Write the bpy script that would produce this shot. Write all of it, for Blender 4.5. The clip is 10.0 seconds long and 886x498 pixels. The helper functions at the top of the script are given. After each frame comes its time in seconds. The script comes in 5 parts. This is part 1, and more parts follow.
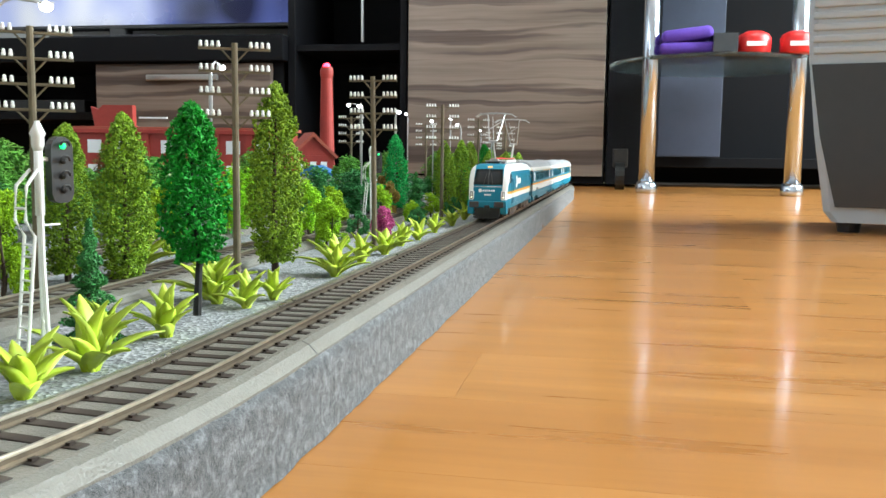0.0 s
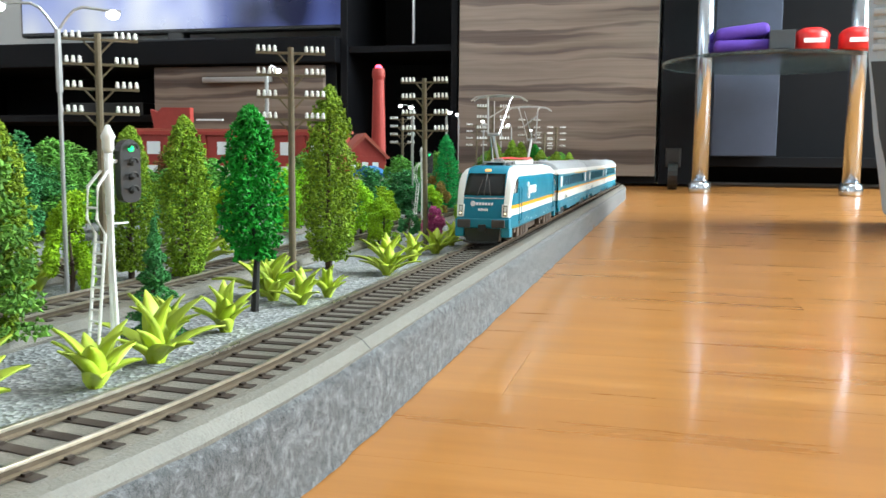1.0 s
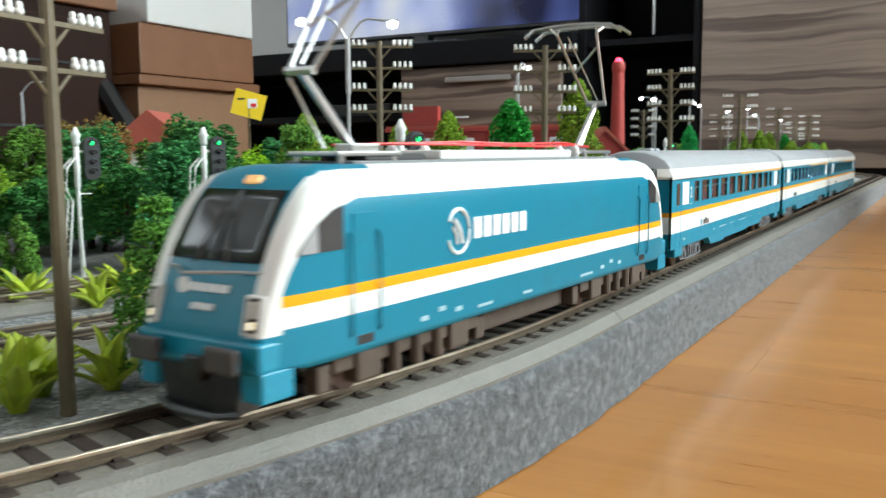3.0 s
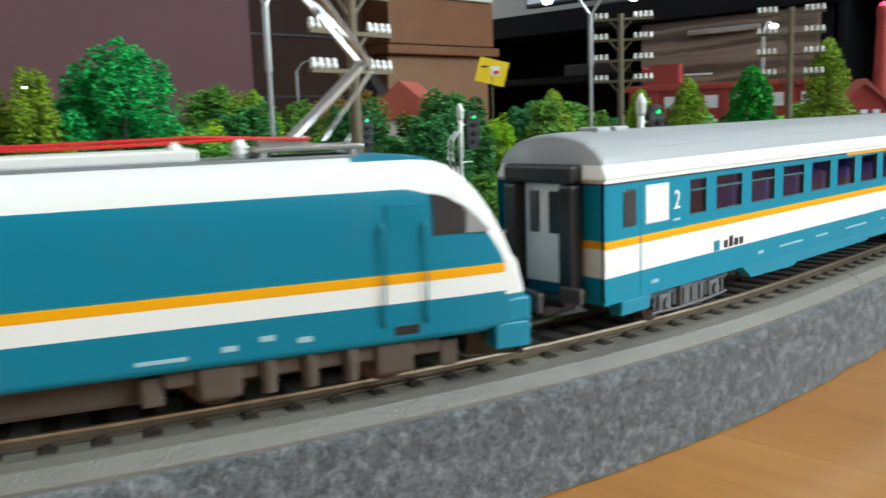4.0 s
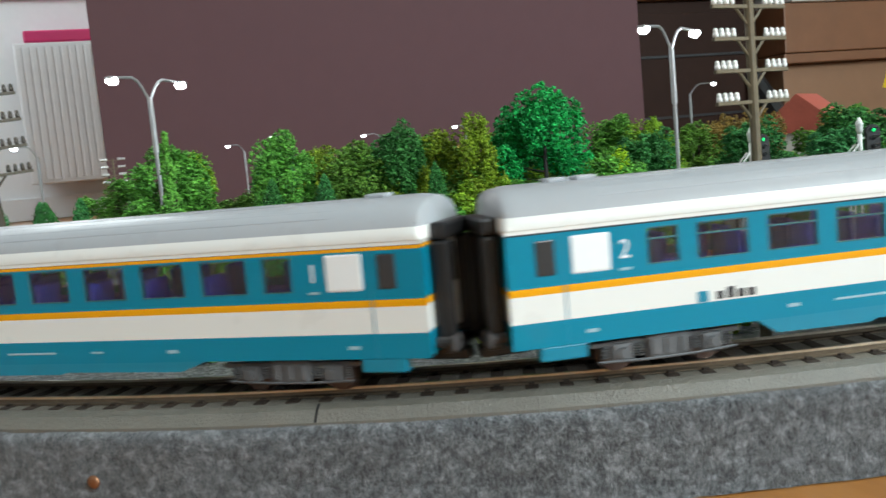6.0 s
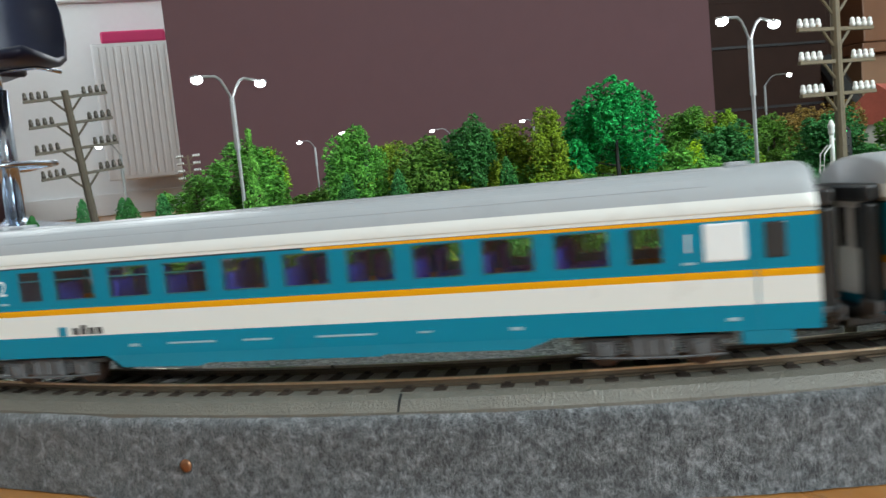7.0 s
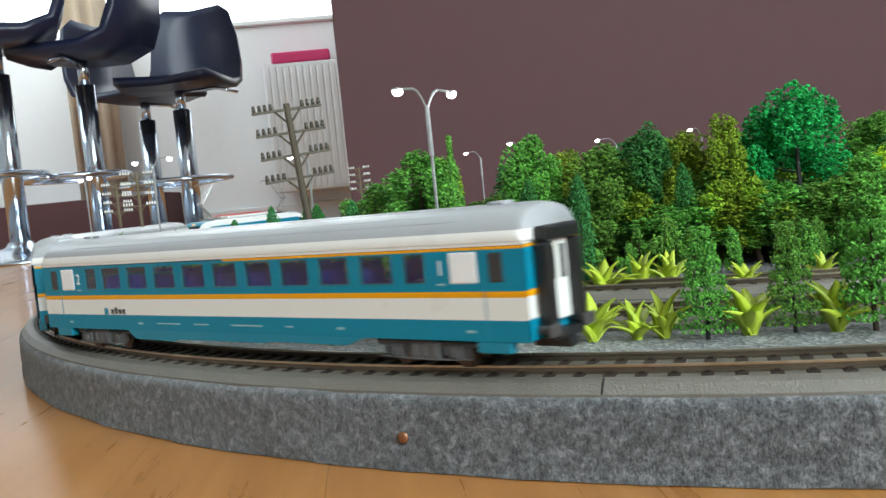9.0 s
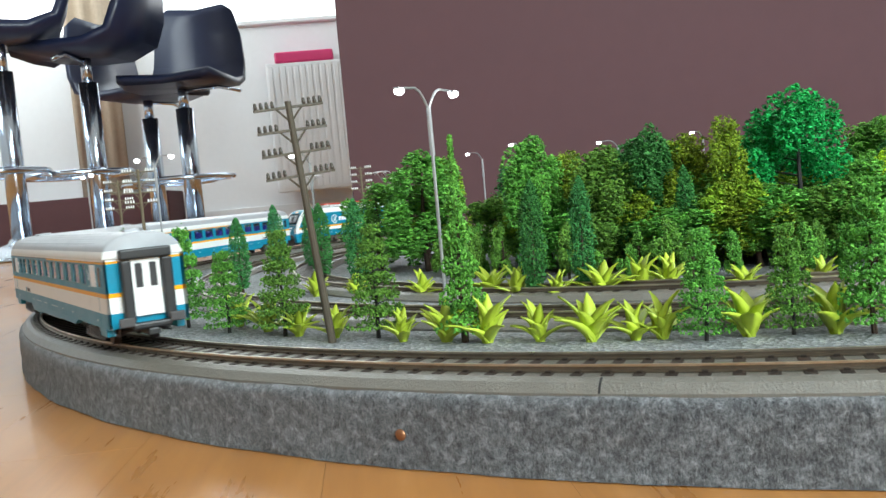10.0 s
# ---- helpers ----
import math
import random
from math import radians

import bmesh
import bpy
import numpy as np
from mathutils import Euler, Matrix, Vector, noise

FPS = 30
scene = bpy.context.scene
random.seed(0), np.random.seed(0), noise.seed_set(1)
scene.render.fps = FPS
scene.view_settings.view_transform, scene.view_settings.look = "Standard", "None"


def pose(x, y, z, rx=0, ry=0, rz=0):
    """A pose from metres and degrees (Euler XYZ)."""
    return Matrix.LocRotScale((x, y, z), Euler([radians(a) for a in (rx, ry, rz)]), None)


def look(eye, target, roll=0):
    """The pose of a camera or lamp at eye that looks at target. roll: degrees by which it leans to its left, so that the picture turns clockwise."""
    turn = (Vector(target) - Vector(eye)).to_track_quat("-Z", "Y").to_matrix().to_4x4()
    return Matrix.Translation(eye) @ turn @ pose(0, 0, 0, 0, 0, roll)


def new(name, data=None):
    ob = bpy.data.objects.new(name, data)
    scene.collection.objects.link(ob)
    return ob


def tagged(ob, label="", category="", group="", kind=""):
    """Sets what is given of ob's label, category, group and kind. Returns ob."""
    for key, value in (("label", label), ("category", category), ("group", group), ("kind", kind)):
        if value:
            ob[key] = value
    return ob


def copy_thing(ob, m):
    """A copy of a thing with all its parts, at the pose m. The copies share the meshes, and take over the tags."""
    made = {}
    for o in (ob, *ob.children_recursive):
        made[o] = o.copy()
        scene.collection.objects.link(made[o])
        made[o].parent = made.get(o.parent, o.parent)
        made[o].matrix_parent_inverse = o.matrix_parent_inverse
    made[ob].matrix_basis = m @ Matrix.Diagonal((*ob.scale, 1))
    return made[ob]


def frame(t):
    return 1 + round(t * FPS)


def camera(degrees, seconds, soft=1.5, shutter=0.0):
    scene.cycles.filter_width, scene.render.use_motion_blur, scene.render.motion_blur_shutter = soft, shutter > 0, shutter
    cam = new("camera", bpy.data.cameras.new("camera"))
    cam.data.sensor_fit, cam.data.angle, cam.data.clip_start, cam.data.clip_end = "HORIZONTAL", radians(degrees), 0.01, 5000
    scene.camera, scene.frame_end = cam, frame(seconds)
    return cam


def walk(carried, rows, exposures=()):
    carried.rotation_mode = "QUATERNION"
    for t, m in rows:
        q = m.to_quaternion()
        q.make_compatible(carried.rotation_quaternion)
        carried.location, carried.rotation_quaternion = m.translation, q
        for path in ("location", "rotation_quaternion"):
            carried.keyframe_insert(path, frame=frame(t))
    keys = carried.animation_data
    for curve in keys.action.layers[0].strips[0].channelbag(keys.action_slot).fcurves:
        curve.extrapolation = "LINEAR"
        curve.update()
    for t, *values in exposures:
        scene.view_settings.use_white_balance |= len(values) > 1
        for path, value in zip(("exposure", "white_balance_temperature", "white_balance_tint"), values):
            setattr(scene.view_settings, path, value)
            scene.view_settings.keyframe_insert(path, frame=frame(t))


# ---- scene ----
# Camera: seconds, x, y, z in metres, turn to the left, tilt, roll in degrees
PATH = [
    (0, 0.0009, 0.0006, 0.0812, 10.60, -6.11, 0.74),
    (0.5, 0.0014, -0.0024, 0.0812, 11.89, -6.09, 0.71),
    (1, 0.0022, -0.0054, 0.0814, 13.98, -6.14, 0.55),
    (1.5, 0.0034, -0.0109, 0.0813, 16.97, -6.13, 0.26),
    (2, 0.0040, -0.0186, 0.0803, 20.83, -5.98, 0.39),
    (2.5, 0.0042, -0.0245, 0.0808, 24.22, -6.13, 0.18),
    (3, 0.0049, -0.0331, 0.0787, 29.51, -6.46, -0.25),
    (3.2, 0.0066, -0.0359, 0.0793, 31.89, -7.14, -0.98),
    (4.3, 0.0278, -0.0695, 0.0846, 50.08, -8.69, -2.21),
    (4.5, 0.0327, -0.0758, 0.0838, 52.67, -8.30, -2.56),
    (5, 0.0418, -0.0825, 0.0853, 59.70, -7.92, -3.89),
    (5.5, 0.0525, -0.0900, 0.0861, 65.78, -6.99, -4.95),
    (6, 0.0624, -0.0957, 0.0865, 70.82, -5.83, -5.27),
    (7.5, 0.0660, -0.1028, 0.0870, 76.75, -5.73, -5.97),
    (8, 0.0743, -0.1053, 0.0863, 79.65, -4.97, -6.43),
    (8.5, 0.0823, -0.1103, 0.0854, 83.01, -4.27, -6.50),
    (9, 0.0804, -0.1205, 0.0847, 84.93, -3.92, -5.73),
    (9.5, 0.0799, -0.1206, 0.0843, 84.96, -3.86, -5.41),
    (10, 0.0810, -0.1200, 0.0837, 85.01, -3.82, -5.15),
]
cam = camera(54.66, 10.0, soft=1.5, shutter=0.35)
walk(cam, [(t, pose(x, y, z, 90 + tilt, 0, turn) @ pose(0, 0, 0, 0, 0, roll)) for t, x, y, z, turn, tilt, roll in PATH],
     exposures=[(0.0, 0.34), (2.5, 0.28), (3.0, -0.08), (4.4, -0.44), (5.0, -0.5), (6.0, -0.45), (7.5, -0.52), (8.5, -0.4), (9.3, -0.2), (10.0, -0.08)])
# ---- light: west window, unseen east and south windows, added ceiling fill ----
world = bpy.data.worlds.new("sky")
scene.world = world
world.use_nodes = True
wn = world.node_tree.nodes
sky = wn.new("ShaderNodeTexSky")
sky.sky_type, sky.sun_disc = "NISHITA", False
sky.sun_elevation, sky.sun_rotation = radians(40), radians(120)
wn["Background"].inputs["Strength"].default_value = 0.12
world.node_tree.links.new(sky.outputs[0], wn["Background"].inputs["Color"])


def area_lamp(name, eye, target, w, h, power, color):
    data = bpy.data.lights.new(name, "AREA")
    data.shape, data.size, data.size_y, data.energy, data.color = "RECTANGLE", w, h, power, color
    ob = new(name, data)
    ob.matrix_world = look(eye, target)
    return ob


area_lamp("window_light_east", (2.3, 1.5, 1.55), (0.0, 0.85, 0.3), 2.2, 1.5, 226, (0.84, 0.98, 1.0))
area_lamp("window_light_west", (-3.72, -0.75, 1.95), (0, -0.4, 0.6), 1.5, 0.9, 22, (0.82, 0.96, 1.0))
# Assumed, unseen south window, added to brighten the kitchen side.
area_lamp("south_fill_light", (-2.55, -2.12, 1.5), (-3.7, 0.0, 0.7), 1.4, 1.1, 30, (0.86, 0.97, 1.0))
# Added fill from above; the room has no known lamp here.
area_lamp("ceiling_fill_light", (0.3, 1.3, 2.42), (0.0, 1.2, 0), 0.8, 0.8, 19, (0.88, 1.0, 0.96))


# ---- materials ----
def graph(name):
    m = bpy.data.materials.new(name)
    m.use_nodes = True
    nt = m.node_tree
    return m, nt, nt.nodes["Principled BSDF"]


def coords(nt, scale=(1, 1, 1), which="Object"):
    tc = nt.nodes.new("ShaderNodeTexCoord")
    mp = nt.nodes.new("ShaderNodeMapping")
    mp.inputs["Scale"].default_value = scale
    nt.links.new(tc.outputs[which], mp.inputs["Vector"])
    return mp.outputs["Vector"]


def noise_tex(nt, vec, scale, detail=4.0, rough=0.6):
    n = nt.nodes.new("ShaderNodeTexNoise")
    n.inputs["Scale"].default_value, n.inputs["Detail"].default_value, n.inputs["Roughness"].default_value = scale, detail, rough
    nt.links.new(vec, n.inputs["Vector"])
    return n.outputs["Fac"]


def ramp(nt, fac, stops):
    r = nt.nodes.new("ShaderNodeValToRGB")
    while len(r.color_ramp.elements) < len(stops):
        r.color_ramp.elements.new(0.5)
    for e, (p, c) in zip(r.color_ramp.elements, stops):
        e.position, e.color = p, (*c, 1)
    nt.links.new(fac, r.inputs["Fac"])
    return r.outputs["Color"]


def blend(nt, fac, a, b, mode="MIX"):
    m = nt.nodes.new("ShaderNodeMix")
    m.data_type, m.blend_type = "RGBA", mode
    for sock, v in (("Factor", fac), ("A", a), ("B", b)):
        i = [q for q in m.inputs if q.name == sock and (q.type == ("VALUE" if sock == "Factor" else "RGBA"))][0]
        if isinstance(v, (int, float)):
            i.default_value = v
        elif isinstance(v, tuple):
            i.default_value = (*v, 1)
        else:
            nt.links.new(v, i)
    return [q for q in m.outputs if q.type == "RGBA"][0]


def calc(nt, op, a, b=0.0, c=0.0):
    m = nt.nodes.new("ShaderNodeMath")
    m.operation = op
    for i, v in enumerate((a, b, c)):
        if isinstance(v, (int, float)):
            m.inputs[i].default_value = v
        else:
            nt.links.new(v, m.inputs[i])
    return m.outputs[0]


def bump(nt, bsdf, height, strength, distance):
    b = nt.nodes.new("ShaderNodeBump")
    b.inputs["Strength"].default_value, b.inputs["Distance"].default_value = strength, distance
    nt.links.new(height, b.inputs["Height"])
    nt.links.new(b.outputs[0], bsdf.inputs["Normal"])


def tint(c, k):
    return tuple(min(1.0, v * k) for v in c)


def mat(name, color, rough=0.5, metal=0.0, scale=200.0, var=0.15, relief=0.15, depth=0.0003, emit=None, per_object=0.0, coat=0.0):
    """A surface with variation at two scales, slight relief and uneven gloss."""
    m, nt, b = graph(name)
    v = coords(nt)
    fine, broad = noise_tex(nt, v, scale, 5), noise_tex(nt, v, scale / 9, 3)
    col = ramp(nt, fine, [(0.25, tint(color, 1 - var)), (0.75, tint(color, 1 + var))])
    col = blend(nt, 0.5, col, ramp(nt, broad, [(0.3, tint(color, 1 - var)), (0.7, tint(color, 1 + var))]))
    if per_object:
        info = nt.nodes.new("ShaderNodeObjectInfo")
        hsv = nt.nodes.new("ShaderNodeHueSaturation")
        nt.links.new(calc(nt, "MULTIPLY_ADD", info.outputs["Random"], 2 * per_object, 1 - per_object), hsv.inputs["Value"])
        nt.links.new(col, hsv.inputs["Color"])
        col = hsv.outputs[0]
    nt.links.new(col, b.inputs["Base Color"])
    nt.links.new(calc(nt, "MULTIPLY_ADD", broad, 0.16, rough - 0.08), b.inputs["Roughness"])
    b.inputs["Metallic"].default_value = metal
    b.inputs["Coat Weight"].default_value = coat
    if relief:
        bump(nt, b, fine, relief, depth)
    if emit:
        b.inputs["Emission Color"].default_value, b.inputs["Emission Strength"].default_value = (*emit[0], 1), emit[1]
    return m


def glass(name, color=(0.9, 0.95, 0.95), rough=0.03, ior=1.45):
    m, nt, b = graph(name)
    b.inputs["Base Color"].default_value = (*color, 1)
    b.inputs["Roughness"].default_value, b.inputs["IOR"].default_value = rough, ior
    b.inputs["Transmission Weight"].default_value = 1.0
    return m


def leaf_mat(name, a, bcol, rough=0.55):
    m, nt, b = graph(name)
    geo, info = nt.nodes.new("ShaderNodeNewGeometry"), nt.nodes.new("ShaderNodeObjectInfo")
    v = coords(nt)
    col = ramp(nt, geo.outputs["Random Per Island"], [(0.0, a), (0.6, bcol), (1.0, tint(bcol, 1.6))])
    col = blend(nt, calc(nt, "MULTIPLY", noise_tex(nt, v, 60, 3), 0.5), col, tint(a, 0.5))
    hsv = nt.nodes.new("ShaderNodeHueSaturation")
    nt.links.new(calc(nt, "MULTIPLY_ADD", info.outputs["Random"], 0.03, 0.485), hsv.inputs["Hue"])
    nt.links.new(calc(nt, "MULTIPLY_ADD", info.outputs["Random"], 0.4, 0.8), hsv.inputs["Value"])
    nt.links.new(col, hsv.inputs["Color"])
    nt.links.new(hsv.outputs[0], b.inputs["Base Color"])
    b.inputs["Roughness"].default_value = rough
    b.inputs["Specular IOR Level"].default_value = 0.15
    bump(nt, b, noise_tex(nt, v, 1800, 3), 0.5, 0.0004)
    return m


def band(nt, x, lo, hi):
    return calc(nt, "MULTIPLY", calc(nt, "GREATER_THAN", x, lo), calc(nt, "LESS_THAN", x, hi))


TEAL, WHITE, ORANGE, GREY = (0.001, 0.205, 0.32), (0.74, 0.74, 0.72), (0.78, 0.34, 0.004), (0.35, 0.36, 0.38)


def livery(name, loco):
    """Teal, white and orange paint laid out along the vehicle by its own measures in millimetres."""
    m, nt, b = graph(name)
    tc, sep = nt.nodes.new("ShaderNodeTexCoord"), nt.nodes.new("ShaderNodeSeparateXYZ")
    nt.links.new(tc.outputs["Object"], sep.inputs[0])
    x, y, z = (calc(nt, "MULTIPLY", sep.outputs[i], 1000.0) for i in range(3))
    ax, ay = calc(nt, "ABSOLUTE", x), calc(nt, "ABSOLUTE", y)
    teal = tint(TEAL, 0.84) if loco else TEAL
    col = blend(nt, calc(nt, "GREATER_THAN", z, 16.2 if loco else 14.9), teal, WHITE)
    col = blend(nt, calc(nt, "GREATER_THAN", z, 19.8 if loco else 21.1), col, ORANGE)
    col = blend(nt, calc(nt, "GREATER_THAN", z, 21.7 if loco else 22.8), col, teal)
    if loco:
        col = blend(nt, calc(nt, "GREATER_THAN", z, 37.0), col, WHITE)
        ex = calc(nt, "POWER", calc(nt, "DIVIDE", calc(nt, "SUBTRACT", ax, 72.0), 28.0), 2.0)
        ez = calc(nt, "POWER", calc(nt, "DIVIDE", calc(nt, "SUBTRACT", z, 14.0), 23.4), 2.0)
        arch = calc(nt, "MULTIPLY", calc(nt, "GREATER_THAN", ax, 72.0), calc(nt, "GREATER_THAN", calc(nt, "ADD", ex, ez), 1.0))
        arch = calc(nt, "MULTIPLY", arch, calc(nt, "GREATER_THAN", z, 16.2))
        col = blend(nt, arch, col, WHITE)
        corner = calc(nt, "MULTIPLY", band(nt, ax, 98.6, 110.0), band(nt, z, 15.4, 30.0))
        col = blend(nt, corner, col, WHITE)
        face = calc(nt, "MULTIPLY", calc(nt, "GREATER_THAN", ax, 68.0), calc(nt, "LESS_THAN", ay, 12.0))
        col = blend(nt, calc(nt, "MULTIPLY", face, calc(nt, "GREATER_THAN", z, 12.0)), col, teal)
    else:
        col = blend(nt, calc(nt, "GREATER_THAN", z, 34.7), col, (0.03, 0.04, 0.05))
        first = calc(nt, "MULTIPLY", band(nt, z, 34.2, 35.0), calc(nt, "LESS_THAN", x, 0.0))
        col = blend(nt, first, col, ORANGE)
        col = blend(nt, calc(nt, "GREATER_THAN", z, 35.1), col, WHITE)
        col = blend(nt, calc(nt, "GREATER_THAN", z, 39.0), col, GREY)
    dirt = noise_tex(nt, tc.outputs["Object"], 90, 5)
    col = blend(nt, calc(nt, "MULTIPLY", calc(nt, "GREATER_THAN", dirt, 0.62), 0.05), col, (0.1, 0.09, 0.08))
    nt.links.new(col, b.inputs["Base Color"])
    nt.links.new(calc(nt, "MULTIPLY_ADD", dirt, 0.2, 0.24), b.inputs["Roughness"])
    b.inputs["Specular IOR Level"].default_value = 0.28
    bump(nt, b, noise_tex(nt, tc.outputs["Object"], 900, 2), 0.04, 0.0002)
    return m


def zebra_wood(name):
    m, nt, b = graph(name)
    warp = noise_tex(nt, coords(nt, (1.6, 1.6, 5.0)), 1.4, 3)
    tc, sep, comb = nt.nodes.new("ShaderNodeTexCoord"), nt.nodes.new("ShaderNodeSeparateXYZ"), nt.nodes.new("ShaderNodeCombineXYZ")
    nt.links.new(tc.outputs["Object"], sep.inputs[0])
    nt.links.new(calc(nt, "MULTIPLY", sep.outputs[0], 0.18), comb.inputs[0])
    nt.links.new(calc(nt, "ADD", calc(nt, "MULTIPLY", sep.outputs[2], 7.4), calc(nt, "MULTIPLY", warp, 0.5)), comb.inputs[2])
    n1 = noise_tex(nt, comb.outputs[0], 1.6, 3, 0.5)
    n2 = noise_tex(nt, coords(nt, (1.2, 1.2, 60.0)), 3.0, 4)
    col = ramp(nt, n1, [(0.34, (0.045, 0.027, 0.023)), (0.42, (0.08, 0.051, 0.042)), (0.45, (0.19, 0.138, 0.112)), (0.52, (0.25, 0.19, 0.155)), (0.545, (0.10, 0.066, 0.054)), (0.59, (0.055, 0.035, 0.029)), (0.62, (0.21, 0.155, 0.127)), (0.75, (0.13, 0.09, 0.075))])
    col = blend(nt, 0.2, col, ramp(nt, n2, [(0.3, (0.06, 0.039, 0.031)), (0.7, (0.30, 0.24, 0.20))]))
    nt.links.new(col, b.inputs["Base Color"])
    b.inputs["Roughness"].default_value = 0.38
    bump(nt, b, n2, 0.1, 0.0005)
    return m


def parquet(name):
    m, nt, b = graph(name)
    info = nt.nodes.new("ShaderNodeObjectInfo")
    v = coords(nt, (2.5, 30.0, 1.0))
    off = nt.nodes.new("ShaderNodeVectorMath")
    off.operation = "ADD"
    nt.links.new(v, off.inputs[0])
    comb = nt.nodes.new("ShaderNodeCombineXYZ")
    nt.links.new(calc(nt, "MULTIPLY", info.outputs["Random"], 90.0), comb.inputs[0])
    nt.links.new(comb.outputs[0], off.inputs[1])
    n1, n2 = noise_tex(nt, off.outputs[0], 2.2, 6, 0.65), noise_tex(nt, off.outputs[0], 0.5, 2)
    col = ramp(nt, n1, [(0.25, (0.27, 0.108, 0.027)), (0.5, (0.41, 0.183, 0.05)), (0.75, (0.53, 0.255, 0.08))])
    col = blend(nt, calc(nt, "MULTIPLY", info.outputs["Random"], 0.4), col, (0.30, 0.115, 0.027))
    col = blend(nt, 0.3, col, ramp(nt, n2, [(0.3, (0.26, 0.095, 0.022)), (0.7, (0.48, 0.205, 0.06))]))
    nt.links.new(col, b.inputs["Base Color"])
    nt.links.new(calc(nt, "MULTIPLY_ADD", n1, 0.14, 0.22), b.inputs["Roughness"])
    b.inputs["Coat Weight"].default_value, b.inputs["Coat Roughness"].default_value = 0.28, 0.1
    b.inputs["Specular IOR Level"].default_value = 0.2
    bump(nt, b, n1, 0.06, 0.0006)
    return m


def felt_mat(name):
    m, nt, b = graph(name)
    v = coords(nt)
    n1, n2, n3 = noise_tex(nt, v, 290, 8, 0.82), noise_tex(nt, coords(nt, (1, 1, 0.45)), 1500, 5, 0.8), noise_tex(nt, v, 14, 3)
    for q in [k for k in nt.nodes if k.type == "TEX_NOISE"][:2]:
        q.inputs["Distortion"].default_value = 0.35
    col = ramp(nt, n1, [(0.42, (0.012, 0.013, 0.016)), (0.475, (0.055, 0.058, 0.064)), (0.525, (0.115, 0.121, 0.13)), (0.63, (0.34, 0.35, 0.37))])
    col = blend(nt, 0.3, col, ramp(nt, n2, [(0.41, (0.012, 0.013, 0.015)), (0.60, (0.38, 0.39, 0.41))]))
    col = blend(nt, calc(nt, "MULTIPLY", n3, 0.15), col, (0.15, 0.15, 0.158))
    nt.links.new(col, b.inputs["Base Color"])
    b.inputs["Roughness"].default_value = 0.95
    b.inputs["Specular IOR Level"].default_value = 0.1
    b.inputs["Sheen Weight"].default_value = 0.3
    bump(nt, b, calc(nt, "ADD", n1, calc(nt, "MULTIPLY", n2, 0.6)), 0.9, 0.0012)
    return m


def gravel_mat(name):
    m, nt, b = graph(name)
    v = coords(nt)
    vor = nt.nodes.new("ShaderNodeTexVoronoi")
    vor.inputs["Scale"].default_value = 700
    nt.links.new(v, vor.inputs["Vector"])
    col = ramp(nt, vor.outputs["Color"], [(0.1, (0.09, 0.096, 0.104)), (0.5, (0.20, 0.21, 0.222)), (0.9, (0.42, 0.435, 0.445))])
    n = noise_tex(nt, v, 25, 4)
    col = blend(nt, calc(nt, "MULTIPLY", n, 0.6), col, (0.24, 0.24, 0.235))
    nt.links.new(col, b.inputs["Base Color"])
    b.inputs["Roughness"].default_value = 0.9
    bump(nt, b, vor.outputs["Distance"], 0.9, 0.0008)
    return m


M_FLOOR = parquet("oak_parquet")
M_ZEBRA = zebra_wood("zebra_wood")
M_FELT = felt_mat("grey_felt")
M_GRAVEL = gravel_mat("grey_gravel")
M_BED = mat("roadbed_plastic", (0.145, 0.133, 0.112), 0.36, scale=1300, var=0.16, relief=0.9, depth=0.0005)
M_BED.node_tree.nodes["Principled BSDF"].inputs["Specular IOR Level"].default_value = 0.8
M_SLEEPER = mat("sleeper_plastic", (0.034, 0.024, 0.019), 0.55, scale=700, var=0.3, relief=0.3, per_object=0.2)
M_SLEEPER.node_tree.nodes["Principled BSDF"].inputs["Specular IOR Level"].default_value = 0.2
M_RAIL = mat("nickel_rail", (0.62, 0.56, 0.47), 0.3, metal=1.0, scale=400, var=0.3, relief=0.03)
M_RUST = mat("browned_rail_web", (0.17, 0.135, 0.10), 0.35, metal=0.8, scale=400, var=0.3, relief=0.2)
M_LOCO = livery("loco_livery", True)
M_COACH = livery("coach_livery", False)
M_TEAL = mat("teal_paint", TEAL, 0.35, scale=300, var=0.06, relief=0.03)
M_WHITE = mat("white_paint", WHITE, 0.4, scale=300, var=0.03, relief=0.03)
M_PLATE = mat("white_print", (0.8, 0.82, 0.84), 0.4, scale=300, var=0.02, relief=0.0)
M_DARKPRINT = mat("dark_print", (0.02, 0.02, 0.025), 0.4, scale=300, var=0.02, relief=0.0)
M_ROOFGREY = mat("grey_roof", (0.35, 0.36, 0.385), 0.5, scale=300, var=0.05, relief=0.1)
M_BLACK = mat("black_plastic", (0.012, 0.012, 0.013), 0.4, scale=300, var=0.2, relief=0.1)
M_BOGIE = mat("bogie_grey", (0.10, 0.103, 0.11), 0.6, scale=300, var=0.3, relief=0.3)
M_LOCOBOGIE = mat("bogie_brown", (0.075, 0.052, 0.038), 0.65, scale=300, var=0.3, relief=0.3)
M_BUFFER = mat("buffer_grey", (0.05, 0.045, 0.045), 0.6, scale=300, var=0.15, relief=0.1)
M_WHEEL = mat("wheel_steel", (0.09, 0.06, 0.05), 0.45, metal=0.6, scale=300, var=0.2, relief=0.1)
M_GLASS = glass("tinted_glass", (0.80, 0.84, 0.88))
M_SEAT = mat("blue_seat", (0.07, 0.09, 0.62), 0.7, scale=300, var=0.2)
M_INSIDE = mat("coach_interior", (0.15, 0.14, 0.2), 0.7, scale=200, var=0.1)
M_RED = mat("red_cable", (0.62, 0.02, 0.02), 0.35, scale=300, var=0.1)
